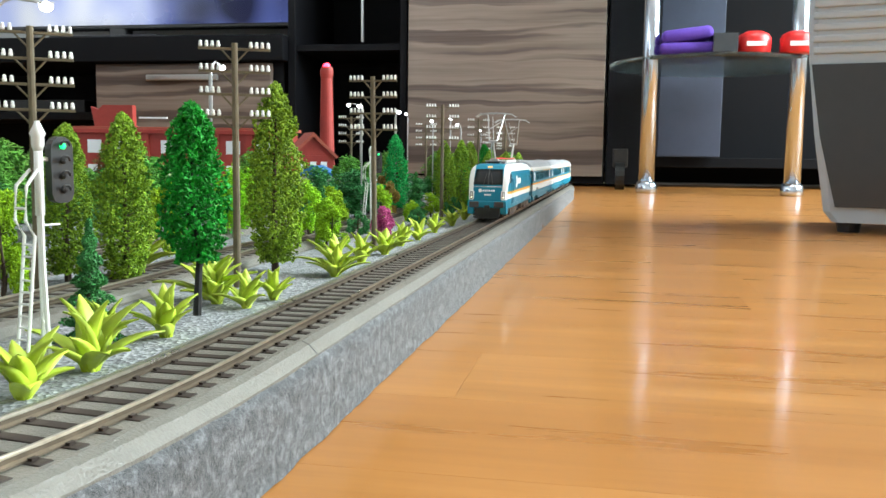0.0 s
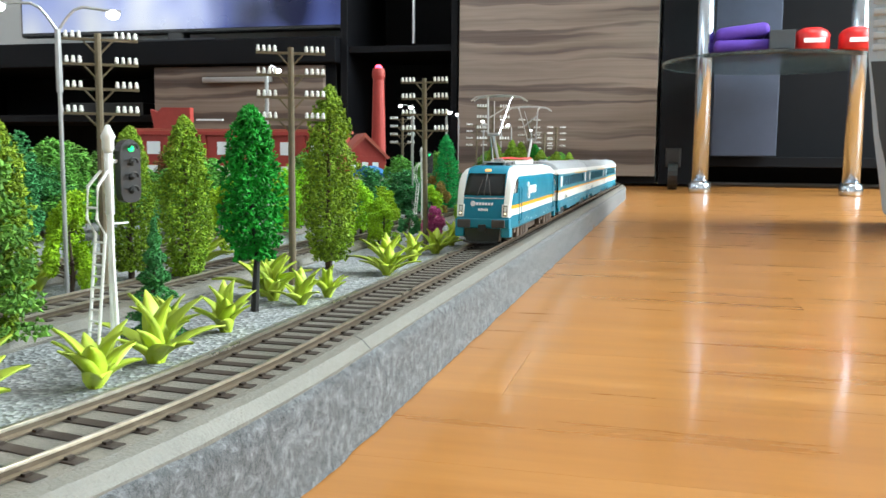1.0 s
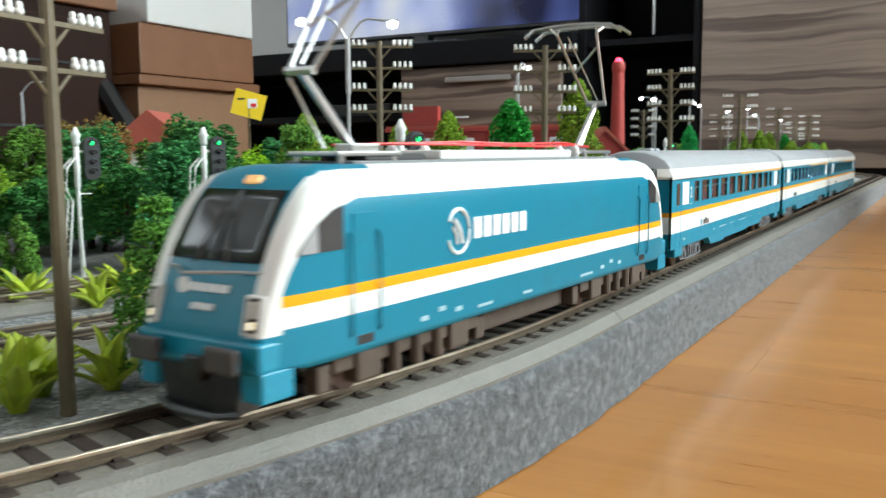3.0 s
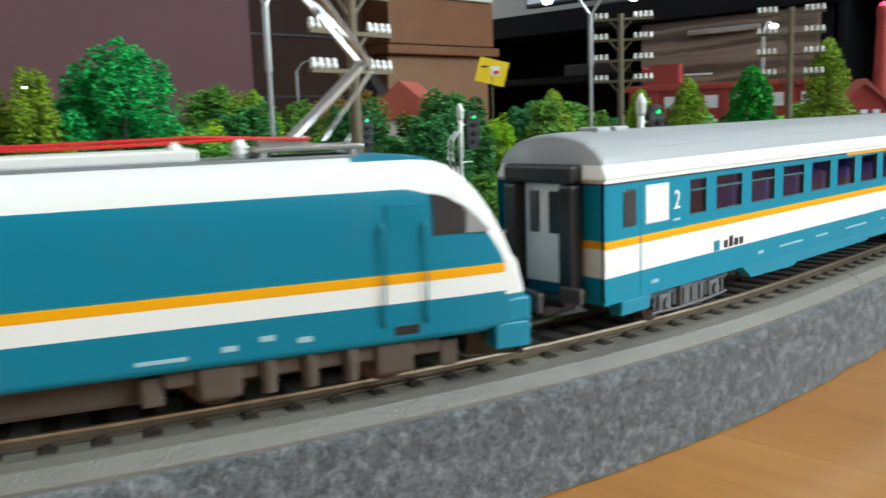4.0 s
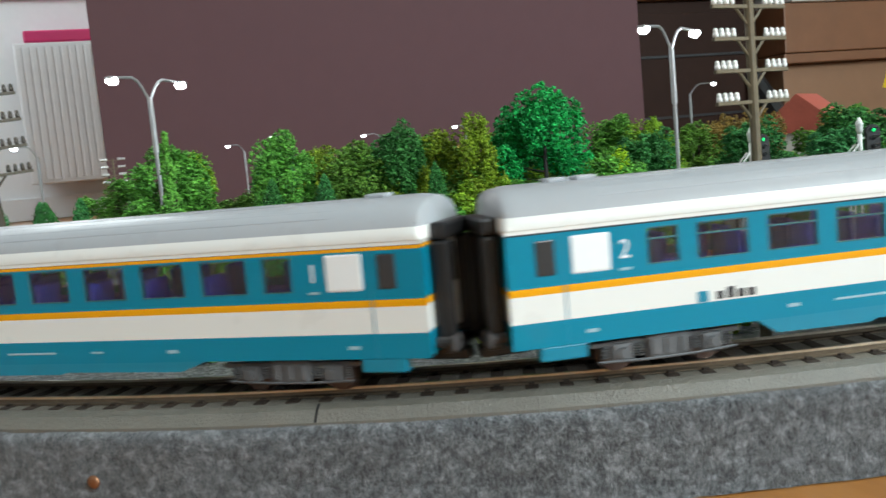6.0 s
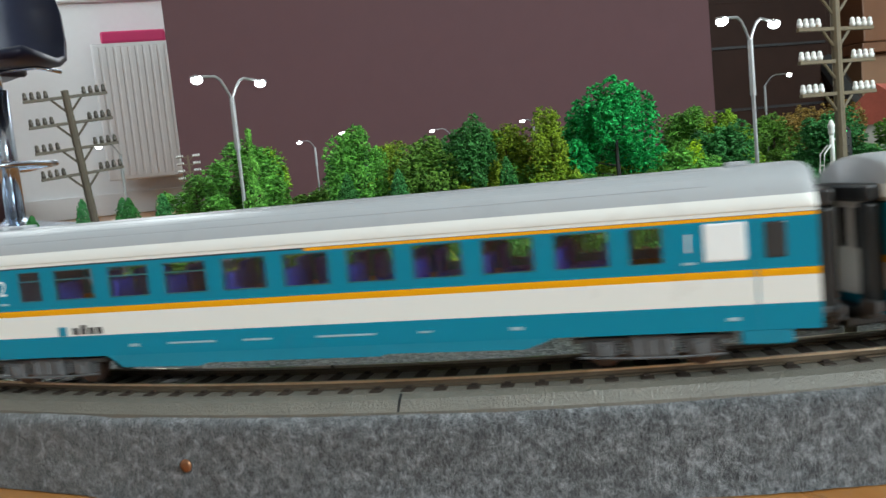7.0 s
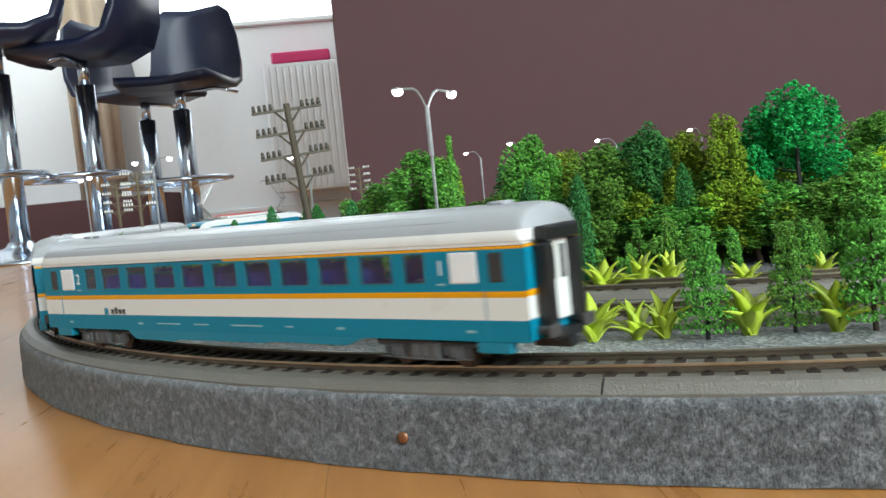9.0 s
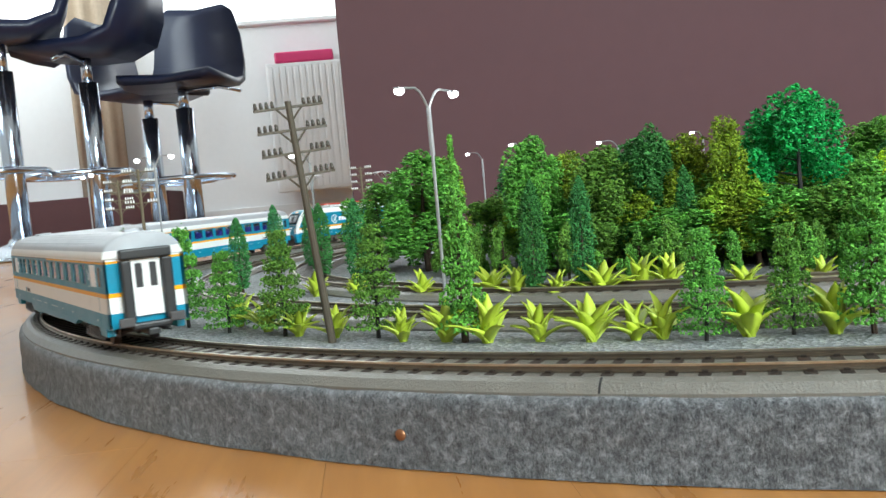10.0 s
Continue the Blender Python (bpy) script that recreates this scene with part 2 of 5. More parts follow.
M_SILVER = mat("silver_wire", (0.5, 0.5, 0.5), 0.3, metal=0.9, scale=300, var=0.1, relief=0.05)
M_HEADLIGHT = mat("headlight_glow", (0.9, 0.82, 0.6), 0.3, emit=((1.0, 0.86, 0.6), 0.8))
M_LENS = mat("clear_lens", (0.55, 0.55, 0.52), 0.15, scale=300, var=0.1)
M_LED = mat("white_led", (0.9, 0.92, 1.0), 0.3, emit=((0.92, 0.96, 1.0), 22.0))
M_GREENLED = mat("green_led", (0.05, 0.8, 0.3), 0.3, emit=((0.01, 1.0, 0.22), 2.0))
M_REDLED = mat("red_led", (0.9, 0.05, 0.08), 0.3, emit=((1.0, 0.03, 0.07), 8.0))
M_POLE = mat("brown_pole", (0.13, 0.10, 0.058), 0.6, scale=400, var=0.25, relief=0.3)
M_FRAME = mat("window_frame_teal", (0.03, 0.13, 0.17), 0.4, metal=0.1, scale=300, var=0.1)
# White insulators seen against the light: their shade is put into this dark colour.
M_BACKLITINSUL = mat("backlit_insulator", (0.06, 0.05, 0.04), 0.4, metal=0.3, scale=400, var=0.2)
M_AMBER = mat("amber_lens", (0.75, 0.42, 0.16), 0.3, emit=((1.0, 0.5, 0.16), 0.5))
M_INSUL = mat("insulator", (0.82, 0.82, 0.8), 0.2, scale=400, var=0.05, relief=0.0)
M_LAMPPOST = mat("lamp_post", (0.42, 0.42, 0.43), 0.35, metal=0.6, scale=300, var=0.15)
M_MAST = mat("signal_mast_white", (0.72, 0.72, 0.7), 0.4, scale=300, var=0.08)
M_TRUNK = mat("bark", (0.06, 0.035, 0.022), 0.85, scale=400, var=0.35, relief=0.6)
M_DARKTRUNK = mat("dark_bark", (0.016, 0.014, 0.013), 0.8, scale=400, var=0.3, relief=0.5)
M_LEAVES = {
    "green": leaf_mat("leaf_green", (0.05, 0.15, 0.024), (0.14, 0.345, 0.05)),
    "dark": leaf_mat("leaf_dark", (0.02, 0.105, 0.028), (0.062, 0.26, 0.072)),
    "olive": leaf_mat("leaf_olive", (0.088, 0.158, 0.012), (0.24, 0.38, 0.027)),
    "bright": leaf_mat("leaf_bright", (0.006, 0.14, 0.022), (0.018, 0.37, 0.062)),
    "lime": leaf_mat("leaf_lime", (0.18, 0.38, 0.012), (0.32, 0.56, 0.02)),
    "autumn": leaf_mat("leaf_autumn", (0.16, 0.12, 0.03), (0.28, 0.17, 0.045)),
    "pink": leaf_mat("blossom_pink", (0.45, 0.05, 0.18), (0.65, 0.14, 0.32)),
}
M_PLANT = mat("yellow_green_leaf", (0.46, 0.58, 0.045), 0.5, scale=160, var=0.3, relief=0.2, per_object=0.18)
M_BRICK = mat("red_brick", (0.34, 0.035, 0.025), 0.6, scale=250, var=0.2)
M_ROOFTILE = mat("red_roof", (0.36, 0.075, 0.045), 0.65, scale=250, var=0.2, relief=0.4)
M_STONE = mat("pale_stone", (0.55, 0.52, 0.46), 0.7, scale=250, var=0.1)
M_BLUE = mat("blue_paint", (0.02, 0.16, 0.42), 0.5, scale=250, var=0.1)
M_YELLOW = mat("yellow_card", (0.85, 0.58, 0.02), 0.5, scale=100, var=0.05)
M_WALL = mat("painted_wall", (0.52, 0.53, 0.53), 0.85, scale=40, var=0.03, relief=0.1)
# Lighter copy of the wall paint: window brightness put into the west wall's colour.
M_LITWALL = mat("lit_west_wall", (0.80, 0.81, 0.82), 0.85, scale=40, var=0.03, relief=0.1)
M_CEIL = mat("ceiling_white", (0.55, 0.55, 0.55), 0.9, scale=40, var=0.02, relief=0.1)
M_BROWN = mat("dark_brown_laminate", (0.098, 0.048, 0.053), 0.8, scale=25, var=0.05, relief=0.03)
M_CARCASS = mat("black_laminate", (0.005, 0.005, 0.0065), 0.6, scale=40, var=0.15, relief=0.03)
M_CARCASS.node_tree.nodes["Principled BSDF"].inputs["Specular IOR Level"].default_value = 0.12
M_BROWN.node_tree.nodes["Principled BSDF"].inputs["Specular IOR Level"].default_value = 0.25
M_ORANGEWOOD = mat("alder_wood", (0.165, 0.072, 0.034), 0.5, scale=18, var=0.18, relief=0.1)
M_CHROME = mat("chrome", (0.58, 0.65, 0.74), 0.2, metal=1.0, scale=60, var=0.04, relief=0.0)
M_STOOL = mat("navy_plastic", (0.012, 0.018, 0.05), 0.38, scale=60, var=0.15, relief=0.05)
# Off-white casing with cool window shade mixed into its base colour.
M_CASING = mat("shaded_white_casing", (0.46, 0.52, 0.58), 0.4, scale=40, var=0.03, relief=0.03)
# Darker copy of the brown pole colour, for the backlit pole.
M_BACKLITPOLE = mat("backlit_pole", (0.065, 0.05, 0.032), 0.6, scale=400, var=0.25, relief=0.3)
M_ENAMEL = mat("white_enamel", (0.78, 0.79, 0.80), 0.35, scale=40, var=0.02, relief=0.02)
M_PINK = mat("magenta_plastic", (0.62, 0.03, 0.15), 0.4, scale=40, var=0.05)
M_PURPLE = mat("purple_fabric", (0.09, 0.035, 0.32), 0.85, scale=160, var=0.2, relief=0.3)
M_SMOKE = mat("smoky_plastic", (0.035, 0.038, 0.042), 0.15, scale=60, var=0.1, relief=0.0)
M_FINEPRINT = mat("pale_small_print", (0.30, 0.46, 0.52), 0.4, scale=300, var=0.05, relief=0.0)
M_PAPER = mat("white_card", (0.5, 0.49, 0.48), 0.6, scale=60, var=0.04)
M_TVGLASS = mat("tv_screen", (0.01, 0.012, 0.02), 0.12, scale=6, var=0.2, relief=0.0)
_nt = M_TVGLASS.node_tree
_pic = ramp(_nt, noise_tex(_nt, coords(_nt, (1.7, 1.0, 1.1)), 1.3, 2), [(0.36, (0.012, 0.016, 0.06)), (0.46, (0.10, 0.14, 0.42)), (0.55, (0.42, 0.52, 0.95)), (0.66, (0.85, 0.92, 1.0))])
_nt.links.new(_pic, _nt.nodes["Principled BSDF"].inputs["Emission Color"])
_nt.nodes["Principled BSDF"].inputs["Emission Strength"].default_value = 0.6
M_TANWOOD = mat("tan_wood", (0.21, 0.112, 0.062), 0.5, scale=18, var=0.12, relief=0.1)
M_DARKWOOD = mat("dark_red_wood", (0.022, 0.010, 0.007), 0.6, scale=14, var=0.3, relief=0.1)
M_DARKWOOD.node_tree.nodes["Principled BSDF"].inputs["Specular IOR Level"].default_value = 0.12
M_DAY = mat("daylight_backdrop", (0.8, 0.8, 0.8), 0.9, emit=((0.92, 0.97, 1.0), 3.0))
M_TABLEGLASS = glass("green_glass", (0.55, 0.70, 0.69), 0.22)


# ---- building helpers: meshes are laid out in millimetres ----
K = 0.001


def P(x, y, z, rx=0, ry=0, rz=0):
    return pose(x * K, y * K, z * K, rx, ry, rz)


def mesh_of(name, bm, material, smooth=False):
    bmesh.ops.scale(bm, vec=(K, K, K), verts=bm.verts)
    me = bpy.data.meshes.new(name)
    bm.to_mesh(me)
    bm.free()
    for m in material if isinstance(material, (list, tuple)) else [material]:
        me.materials.append(m)
    if smooth:
        me.polygons.foreach_set("use_smooth", [True] * len(me.polygons))
    return me


def part(name, bm, material, parent, label="", smooth=False):
    ob = new(name, mesh_of(name, bm, material, smooth))
    ob.parent = parent
    if label:
        ob["label"] = label
    return ob


def thing(name, bm, material, label, category, m=None, group="", kind="", smooth=False):
    ob = new(name, mesh_of(name, bm, material, smooth))
    if m is not None:
        ob.matrix_basis = m
    return tagged(ob, label, category, group, kind)


def holder(name, label, category, m=None, group="", kind=""):
    ob = new(name)
    ob.empty_display_size = 0.01
    if m is not None:
        ob.matrix_basis = m
    return tagged(ob, label, category, group, kind)


def box(bm, x0, x1, y0, y1, z0, z1, bev=0.0, m=None):
    r = bmesh.ops.create_cube(bm, size=1.0)
    vs = r["verts"]
    bmesh.ops.scale(bm, vec=(x1 - x0, y1 - y0, z1 - z0), verts=vs)
    bmesh.ops.translate(bm, vec=((x0 + x1) / 2, (y0 + y1) / 2, (z0 + z1) / 2), verts=vs)
    if bev:
        es = list({e for v in vs for e in v.link_edges})
        vs = list({v for f in bmesh.ops.bevel(bm, geom=es, offset=bev, segments=2, affect="EDGES", profile=0.5)["faces"] for v in f.verts} | {v for v in vs if v.is_valid})
    if m is not None:
        bmesh.ops.transform(bm, matrix=m, verts=vs)
    return bm


def rod(bm, a, b, r0, r1=None, n=8, caps=True):
    a, b = Vector(a), Vector(b)
    r1 = r0 if r1 is None else r1
    q = (b - a).to_track_quat("Z", "Y").to_matrix()
    rings = [[bm.verts.new(c + q @ Vector((r * math.cos(i * math.tau / n), r * math.sin(i * math.tau / n), 0))) for i in range(n)] for c, r in ((a, r0), (b, r1))]
    for i in range(n):
        bm.faces.new((rings[0][i], rings[0][(i + 1) % n], rings[1][(i + 1) % n], rings[1][i]))
    if caps:
        bm.faces.new(rings[0][::-1])
        bm.faces.new(rings[1])
    return bm


def tube(bm, pts, r, n=6):
    """A round bar bent along points."""
    pts = [Vector(p) for p in pts]
    rings = []
    for i, p in enumerate(pts):
        d = (pts[min(i + 1, len(pts) - 1)] - pts[max(i - 1, 0)]).normalized()
        q = d.to_track_quat("Z", "Y").to_matrix()
        rings.append([bm.verts.new(p + q @ Vector((r * math.cos(k * math.tau / n), r * math.sin(k * math.tau / n), 0))) for k in range(n)])
    for a, b in zip(rings, rings[1:]):
        for k in range(n):
            bm.faces.new((a[k], a[(k + 1) % n], b[(k + 1) % n], b[k]))
    bm.faces.new(rings[0][::-1])
    bm.faces.new(rings[-1])
    return bm


def lathe(bm, profile, n=16, c=(0, 0, 0)):
    rings = [[bm.verts.new((c[0] + r * math.cos(i * math.tau / n), c[1] + r * math.sin(i * math.tau / n), c[2] + z)) for i in range(n)] for r, z in profile]
    for a, b in zip(rings, rings[1:]):
        for i in range(n):
            bm.faces.new((a[i], a[(i + 1) % n], b[(i + 1) % n], b[i]))
    bm.faces.new(rings[0][::-1])
    bm.faces.new(rings[-1])
    return bm


def loft(bm, sections, close=True):
    """Skin through rings of points."""
    rings = [[bm.verts.new(p) for p in s] for s in sections]
    n = len(rings[0])
    for a, b in zip(rings, rings[1:]):
        for i in range(n):
            bm.faces.new((a[i], a[(i + 1) % n], b[(i + 1) % n], b[i]))
    if close:
        bm.faces.new(rings[0][::-1])
        bm.faces.new(rings[-1])
    bmesh.ops.recalc_face_normals(bm, faces=bm.faces)
    return bm


def blob(bm, c, r, seg=8, squash=1.0):
    res = bmesh.ops.create_uvsphere(bm, u_segments=seg, v_segments=max(4, seg // 2), radius=r)
    bmesh.ops.scale(bm, vec=(1, 1, squash), verts=res["verts"])
    bmesh.ops.translate(bm, vec=c, verts=res["verts"])
    return bm


B = bmesh.new

# ---- the oval line: s in millimetres along it, 0 where the near bend begins ----
R1, LONG = 563.3, 1550.0
CX, CY, TURN = -662.0, 213.0, 0.011
ZR, ZG = 30.4, 23.4


def line(s, off=0.0, radius=R1):
    """Place and heading (degrees) on the oval of that radius; off to the outside."""
    r = radius
    bend = math.pi * r
    s = (s + LONG) % (2 * LONG + 2 * bend) - LONG
    if s < 0:
        u, v, h = r + off, -s, -90.0
    elif s < bend:
        a = s / r
        u, v, h = (r + off) * math.cos(a), -(r + off) * math.sin(a), -90.0 - math.degrees(a)
    elif s < bend + LONG:
        u, v, h = -r - off, s - bend, 90.0
    else:
        a = math.pi - (s - bend - LONG) / r
        u, v, h = (r + off) * math.cos(a), LONG + (r + off) * math.sin(a), math.degrees(a) - 90.0
    c, d = math.cos(TURN), math.sin(TURN)
    return CX + u * c + v * d, CY - u * d + v * c, h - math.degrees(TURN)


def sweep(bm, profile, radius=R1, step=14.0, s0=None, s1=None):
    """Runs a profile of (offset, height) along the line."""
    whole = s0 is None
    loop = 2 * LONG + 2 * math.pi * radius
    s0, s1 = (-LONG, -LONG + loop) if whole else (s0, s1)
    n = int((s1 - s0) / step)
    rings = []
    for i in range(n if whole else n + 1):
        s = s0 + (s1 - s0) * i / n
        rings.append([bm.verts.new((*line(s, o, radius)[:2], z)) for o, z in profile])
    pairs = list(zip(rings, rings[1:])) + ([(rings[-1], rings[0])] if whole else [])
    k = len(profile)
    for a, b in pairs:
        for i in range(k):
            bm.faces.new((a[i], a[(i + 1) % k], b[(i + 1) % k], b[i]))
    if not whole:
        bm.faces.new(rings[0])
        bm.faces.new(rings[-1][::-1])
    bmesh.ops.recalc_face_normals(bm, faces=bm.faces)
    return bm

# ---- the room ----
RX0, RX1, RY0, RY1, RZ = -3800, 2400, -2200, 3100, 2500


def wall_with_window(name, x0, x1, y0, y1, w0, w1, h0, h1, along, paint=M_WALL):
    """A wall with one opening, from four blocks."""
    bm = B()
    if along == "y":
        for a, b, c, d in ((y0, w0, 0, RZ), (w1, y1, 0, RZ), (w0, w1, 0, h0), (w0, w1, h1, RZ)):
            box(bm, x0, x1, a, b, c, d)
    else:
        for a, b, c, d in ((x0, w0, 0, RZ), (w1, x1, 0, RZ), (w0, w1, 0, h0), (w0, w1, h1, RZ)):
            box(bm, a, b, y0, y1, c, d)
    return thing(name, bm, paint, "pale painted room wall with a window opening", "wall", kind="structure")


wall_with_window("wall_west", RX0 - 150, RX0, RY0 - 150, RY1 + 150, -1600, 100, 900, 2150, "y", M_LITWALL)
wall_with_window("wall_east", RX1, RX1 + 150, RY0 - 150, RY1 + 150, 300, 2700, 800, 2300, "y")
# The south opening is assumed too, made to go with its fill lamp.
wall_with_window("wall_south", RX0, RX1, RY0 - 150, RY0, -3300, -1800, 900, 2100, "x")
thing("wall_north", box(B(), RX0, RX1, RY1, RY1 + 150, 0, RZ), M_WALL, "pale painted wall behind the cabinets", "wall", kind="structure")
thing("ceiling", box(B(), RX0 - 150, RX1 + 150, RY0 - 150, RY1 + 150, RZ, RZ + 120), M_CEIL, "plain white ceiling", "ceiling", kind="structure")
floor = thing("floor", box(B(), RX0 - 150, RX1 + 150, RY0 - 150, RY1 + 150, -60, -3), M_FLOOR, "glossy honey-coloured oak parquet floor", "floor", kind="structure")

thing("backdrop", box(B(), RX0 - 420, RX0 - 400, -2300, 800, 300, 2900), M_DAY, "bright daylight outside the window", "backdrop", kind="structure")

# ---- the layout's board, felt edge and ground ----
HALF = 21.7


def oval_board(r_out, z0, z1):
    bm = B()
    loop = 2 * LONG + 2 * math.pi * R1
    n = 260
    ring = [line(-LONG + loop * i / n, r_out)[:2] for i in range(n)]
    lo, hi = ([bm.verts.new((x, y, z)) for x, y in ring] for z in (z0, z1))
    bm.faces.new(lo[::-1])
    bm.faces.new(hi)
    for i in range(n):
        bm.faces.new((lo[i], lo[(i + 1) % n], hi[(i + 1) % n], hi[i]))
    return bm


layout_board = thing("layout_board", oval_board(HALF - 3.2, 0.5, ZG), M_GRAVEL, "oval model railway board covered with fine grey gravel", "model board")


def felt_edge():
    """A fuzzy strip of felt glued round the board's rim, its lower edge uneven on the floor."""
    bm = B()
    loop = 2 * LONG + 2 * math.pi * R1
    n = 2200
    rows = [0.3, 3.5, 7.0, 10.5, 14.0, 17.5, 20.8, 22.4]
    rings = []
    for i in range(n):
        s = -LONG + loop * i / n
        ring = []
        for j, z in enumerate(rows):
            w = noise.noise((s * 0.05, z * 0.2, 0)) * 0.5 + noise.noise((s * 0.35, z * 0.6, 3)) * 0.35
            zz = z + noise.noise((s * 0.11, j * 2.0, 9)) * (0.7 if 0 < j else 0.25)
            if j == 0:
                w += 0.5 + noise.noise((s * 0.03, 1.0, 5)) * 1.0
            if j == 1:
                w += 0.3
            ring.append((*line(s, HALF + w - (0.5 if j == len(rows) - 1 else 0))[:2], zz))
        ring.append((*line(s, HALF - 1.6 + w)[:2], 23.4 + w * 0.3))
        ring.append((*line(s, HALF - 3.6 + 1.4 * w)[:2], 24.3))
        rings.append([bm.verts.new(p) for p in ring])
    for a, b in zip(rings, rings[1:] + rings[:1]):
        for k in range(len(a) - 1):
            bm.faces.new((a[k], b[k], b[k + 1], a[k + 1]))
    return bm


felt = thing("felt_edging", felt_edge(), M_FELT, "mottled grey felt strip glued round the board's rim", "edging", smooth=True)

# ---- tracks ----
RAIL_SHAPE = [(-1.1, -2.3), (1.1, -2.3), (1.1, -1.9), (0.3, -1.6), (0.3, -0.75), (0.45, -0.6), (0.45, -0.1), (0.3, 0.0), (-0.3, 0.0), (-0.45, -0.1), (-0.45, -0.6), (-0.3, -0.75), (-0.3, -1.6), (-1.1, -1.9)]
BED_SHAPE = [(-HALF, 0), (-HALF, 1.2), (-17.0, 4.2), (-14.6, 4.5), (14.6, 4.5), (17.0, 3.6), (HALF - 2.2, 1.0), (HALF - 2.2, 0)]


def sleeper_mesh():
    bm = box(B(), -1.75, 1.75, -13.2, 13.2, -3.2, -2.25, 0.25)
    for y in (-10.2, -7.1, 7.1, 10.2):
        box(bm, -0.8, 0.8, y - 0.5, y + 0.5, -2.3, -1.7)
    return mesh_of("sleeper", bm, M_SLEEPER)


SLEEPER = sleeper_mesh()
GAP = 8.7


def railway_track(radius, label, near):
    loop = 2 * LONG + 2 * math.pi * radius
    root = holder("railway_track", label, "track", group="tracks of the layout")
    part("roadbed", sweep(B(), [(o, z + ZG) for o, z in BED_SHAPE], radius), M_BED, root, "grey-brown moulded plastic roadbed")
    for side in (-8.65, 8.65):
        rail = part("rail", sweep(B(), [(o + side, z + ZR) for o, z in RAIL_SHAPE], radius, 8.0), [M_RAIL, M_RUST], root, "nickel silver rail with browned web")
        for f in rail.data.polygons:
            f.material_index = 0 if f.center.z > (ZR - 0.7) * K else 1
    rest = B()
    for i in range(int(loop / GAP)):
        s = -LONG + i * GAP
        x, y, h = line(s, 0, radius)
        if near and -950 < s < 1250:
            ob = new("sleeper", SLEEPER)
            ob.parent, ob.matrix_basis = root, P(x, y, ZR, 0, 0, h)
        elif not near and -700 < s < 700:
            box(rest, -1.5, 1.5, -13.2, 13.2, -3.2, -2.25, 0, Matrix.Translation((x, y, ZR)) @ Matrix.Rotation(radians(h), 4, "Z"))
        else:
            vs = [Matrix.Translation((x, y, ZR)) @ Matrix.Rotation(radians(h), 4, "Z") @ Vector(p) for p in ((-1.5, -13.2, -2.2), (1.5, -13.2, -2.2), (1.5, 13.2, -2.2), (-1.5, 13.2, -2.2), (-1.5, -13.2, -3.4), (1.5, -13.2, -3.4), (1.5, 13.2, -3.4), (-1.5, 13.2, -3.4))]
            v = [rest.verts.new(p) for p in vs]
            for q in ((0, 1, 2, 3), (0, 4, 5, 1), (1, 5, 6, 2), (2, 6, 7, 3), (3, 7, 4, 0)):
                rest.faces.new([v[k] for k in q])
    tagged(part("joined_sleeper", rest, M_SLEEPER, root), kind="stuff")
    return root


track = railway_track(R1, "outer railway track with brown sleepers on grey roadbed", True)
railway_track(464, "inner railway track with brown sleepers between plants", False)
railway_track(388, "innermost railway track running before the trees", False)
# the moulded joints between roadbed sections
for s in (269.2, -25.7, 564.1, 859.0, -214.0, -402.3):
    bm = B()
    for a, b in zip(BED_SHAPE[4:], BED_SHAPE[5:-1]):
        pts = [(*line(s + d, o)[:2], z + ZG + 0.04) for d in (-0.35, 0.35) for o, z in (a, b)]
        v = [bm.verts.new(p) for p in pts]
        bm.faces.new((v[0], v[1], v[3], v[2]))
    part("joint_gap", bm, M_BLACK, track, "dark joint between roadbed sections")


# ---- plants ----
def leaf_card(bm, c, r, rng, up=0.0):
    """One ragged tuft: a few small facets round a point."""
    n = Vector((rng.gauss(0, 1), rng.gauss(0, 1), rng.gauss(0, 1) + up)).normalized()
    t = n.orthogonal().normalized()
    t = Matrix.Rotation(rng.random() * 6.28, 3, n) @ t
    u = n.cross(t)
    k = 3
    mid = bm.verts.new(c + n * r * 0.55)
    ring = [bm.verts.new(c + (t * math.cos(i * math.tau / k) + u * math.sin(i * math.tau / k)) * r * rng.uniform(0.7, 1.25)) for i in range(k)]
    low = bm.verts.new(c - n * r * 0.5)
    for i in range(k):
        bm.faces.new((mid, ring[i], ring[(i + 1) % k]))
        bm.faces.new((low, ring[(i + 1) % k], ring[i]))


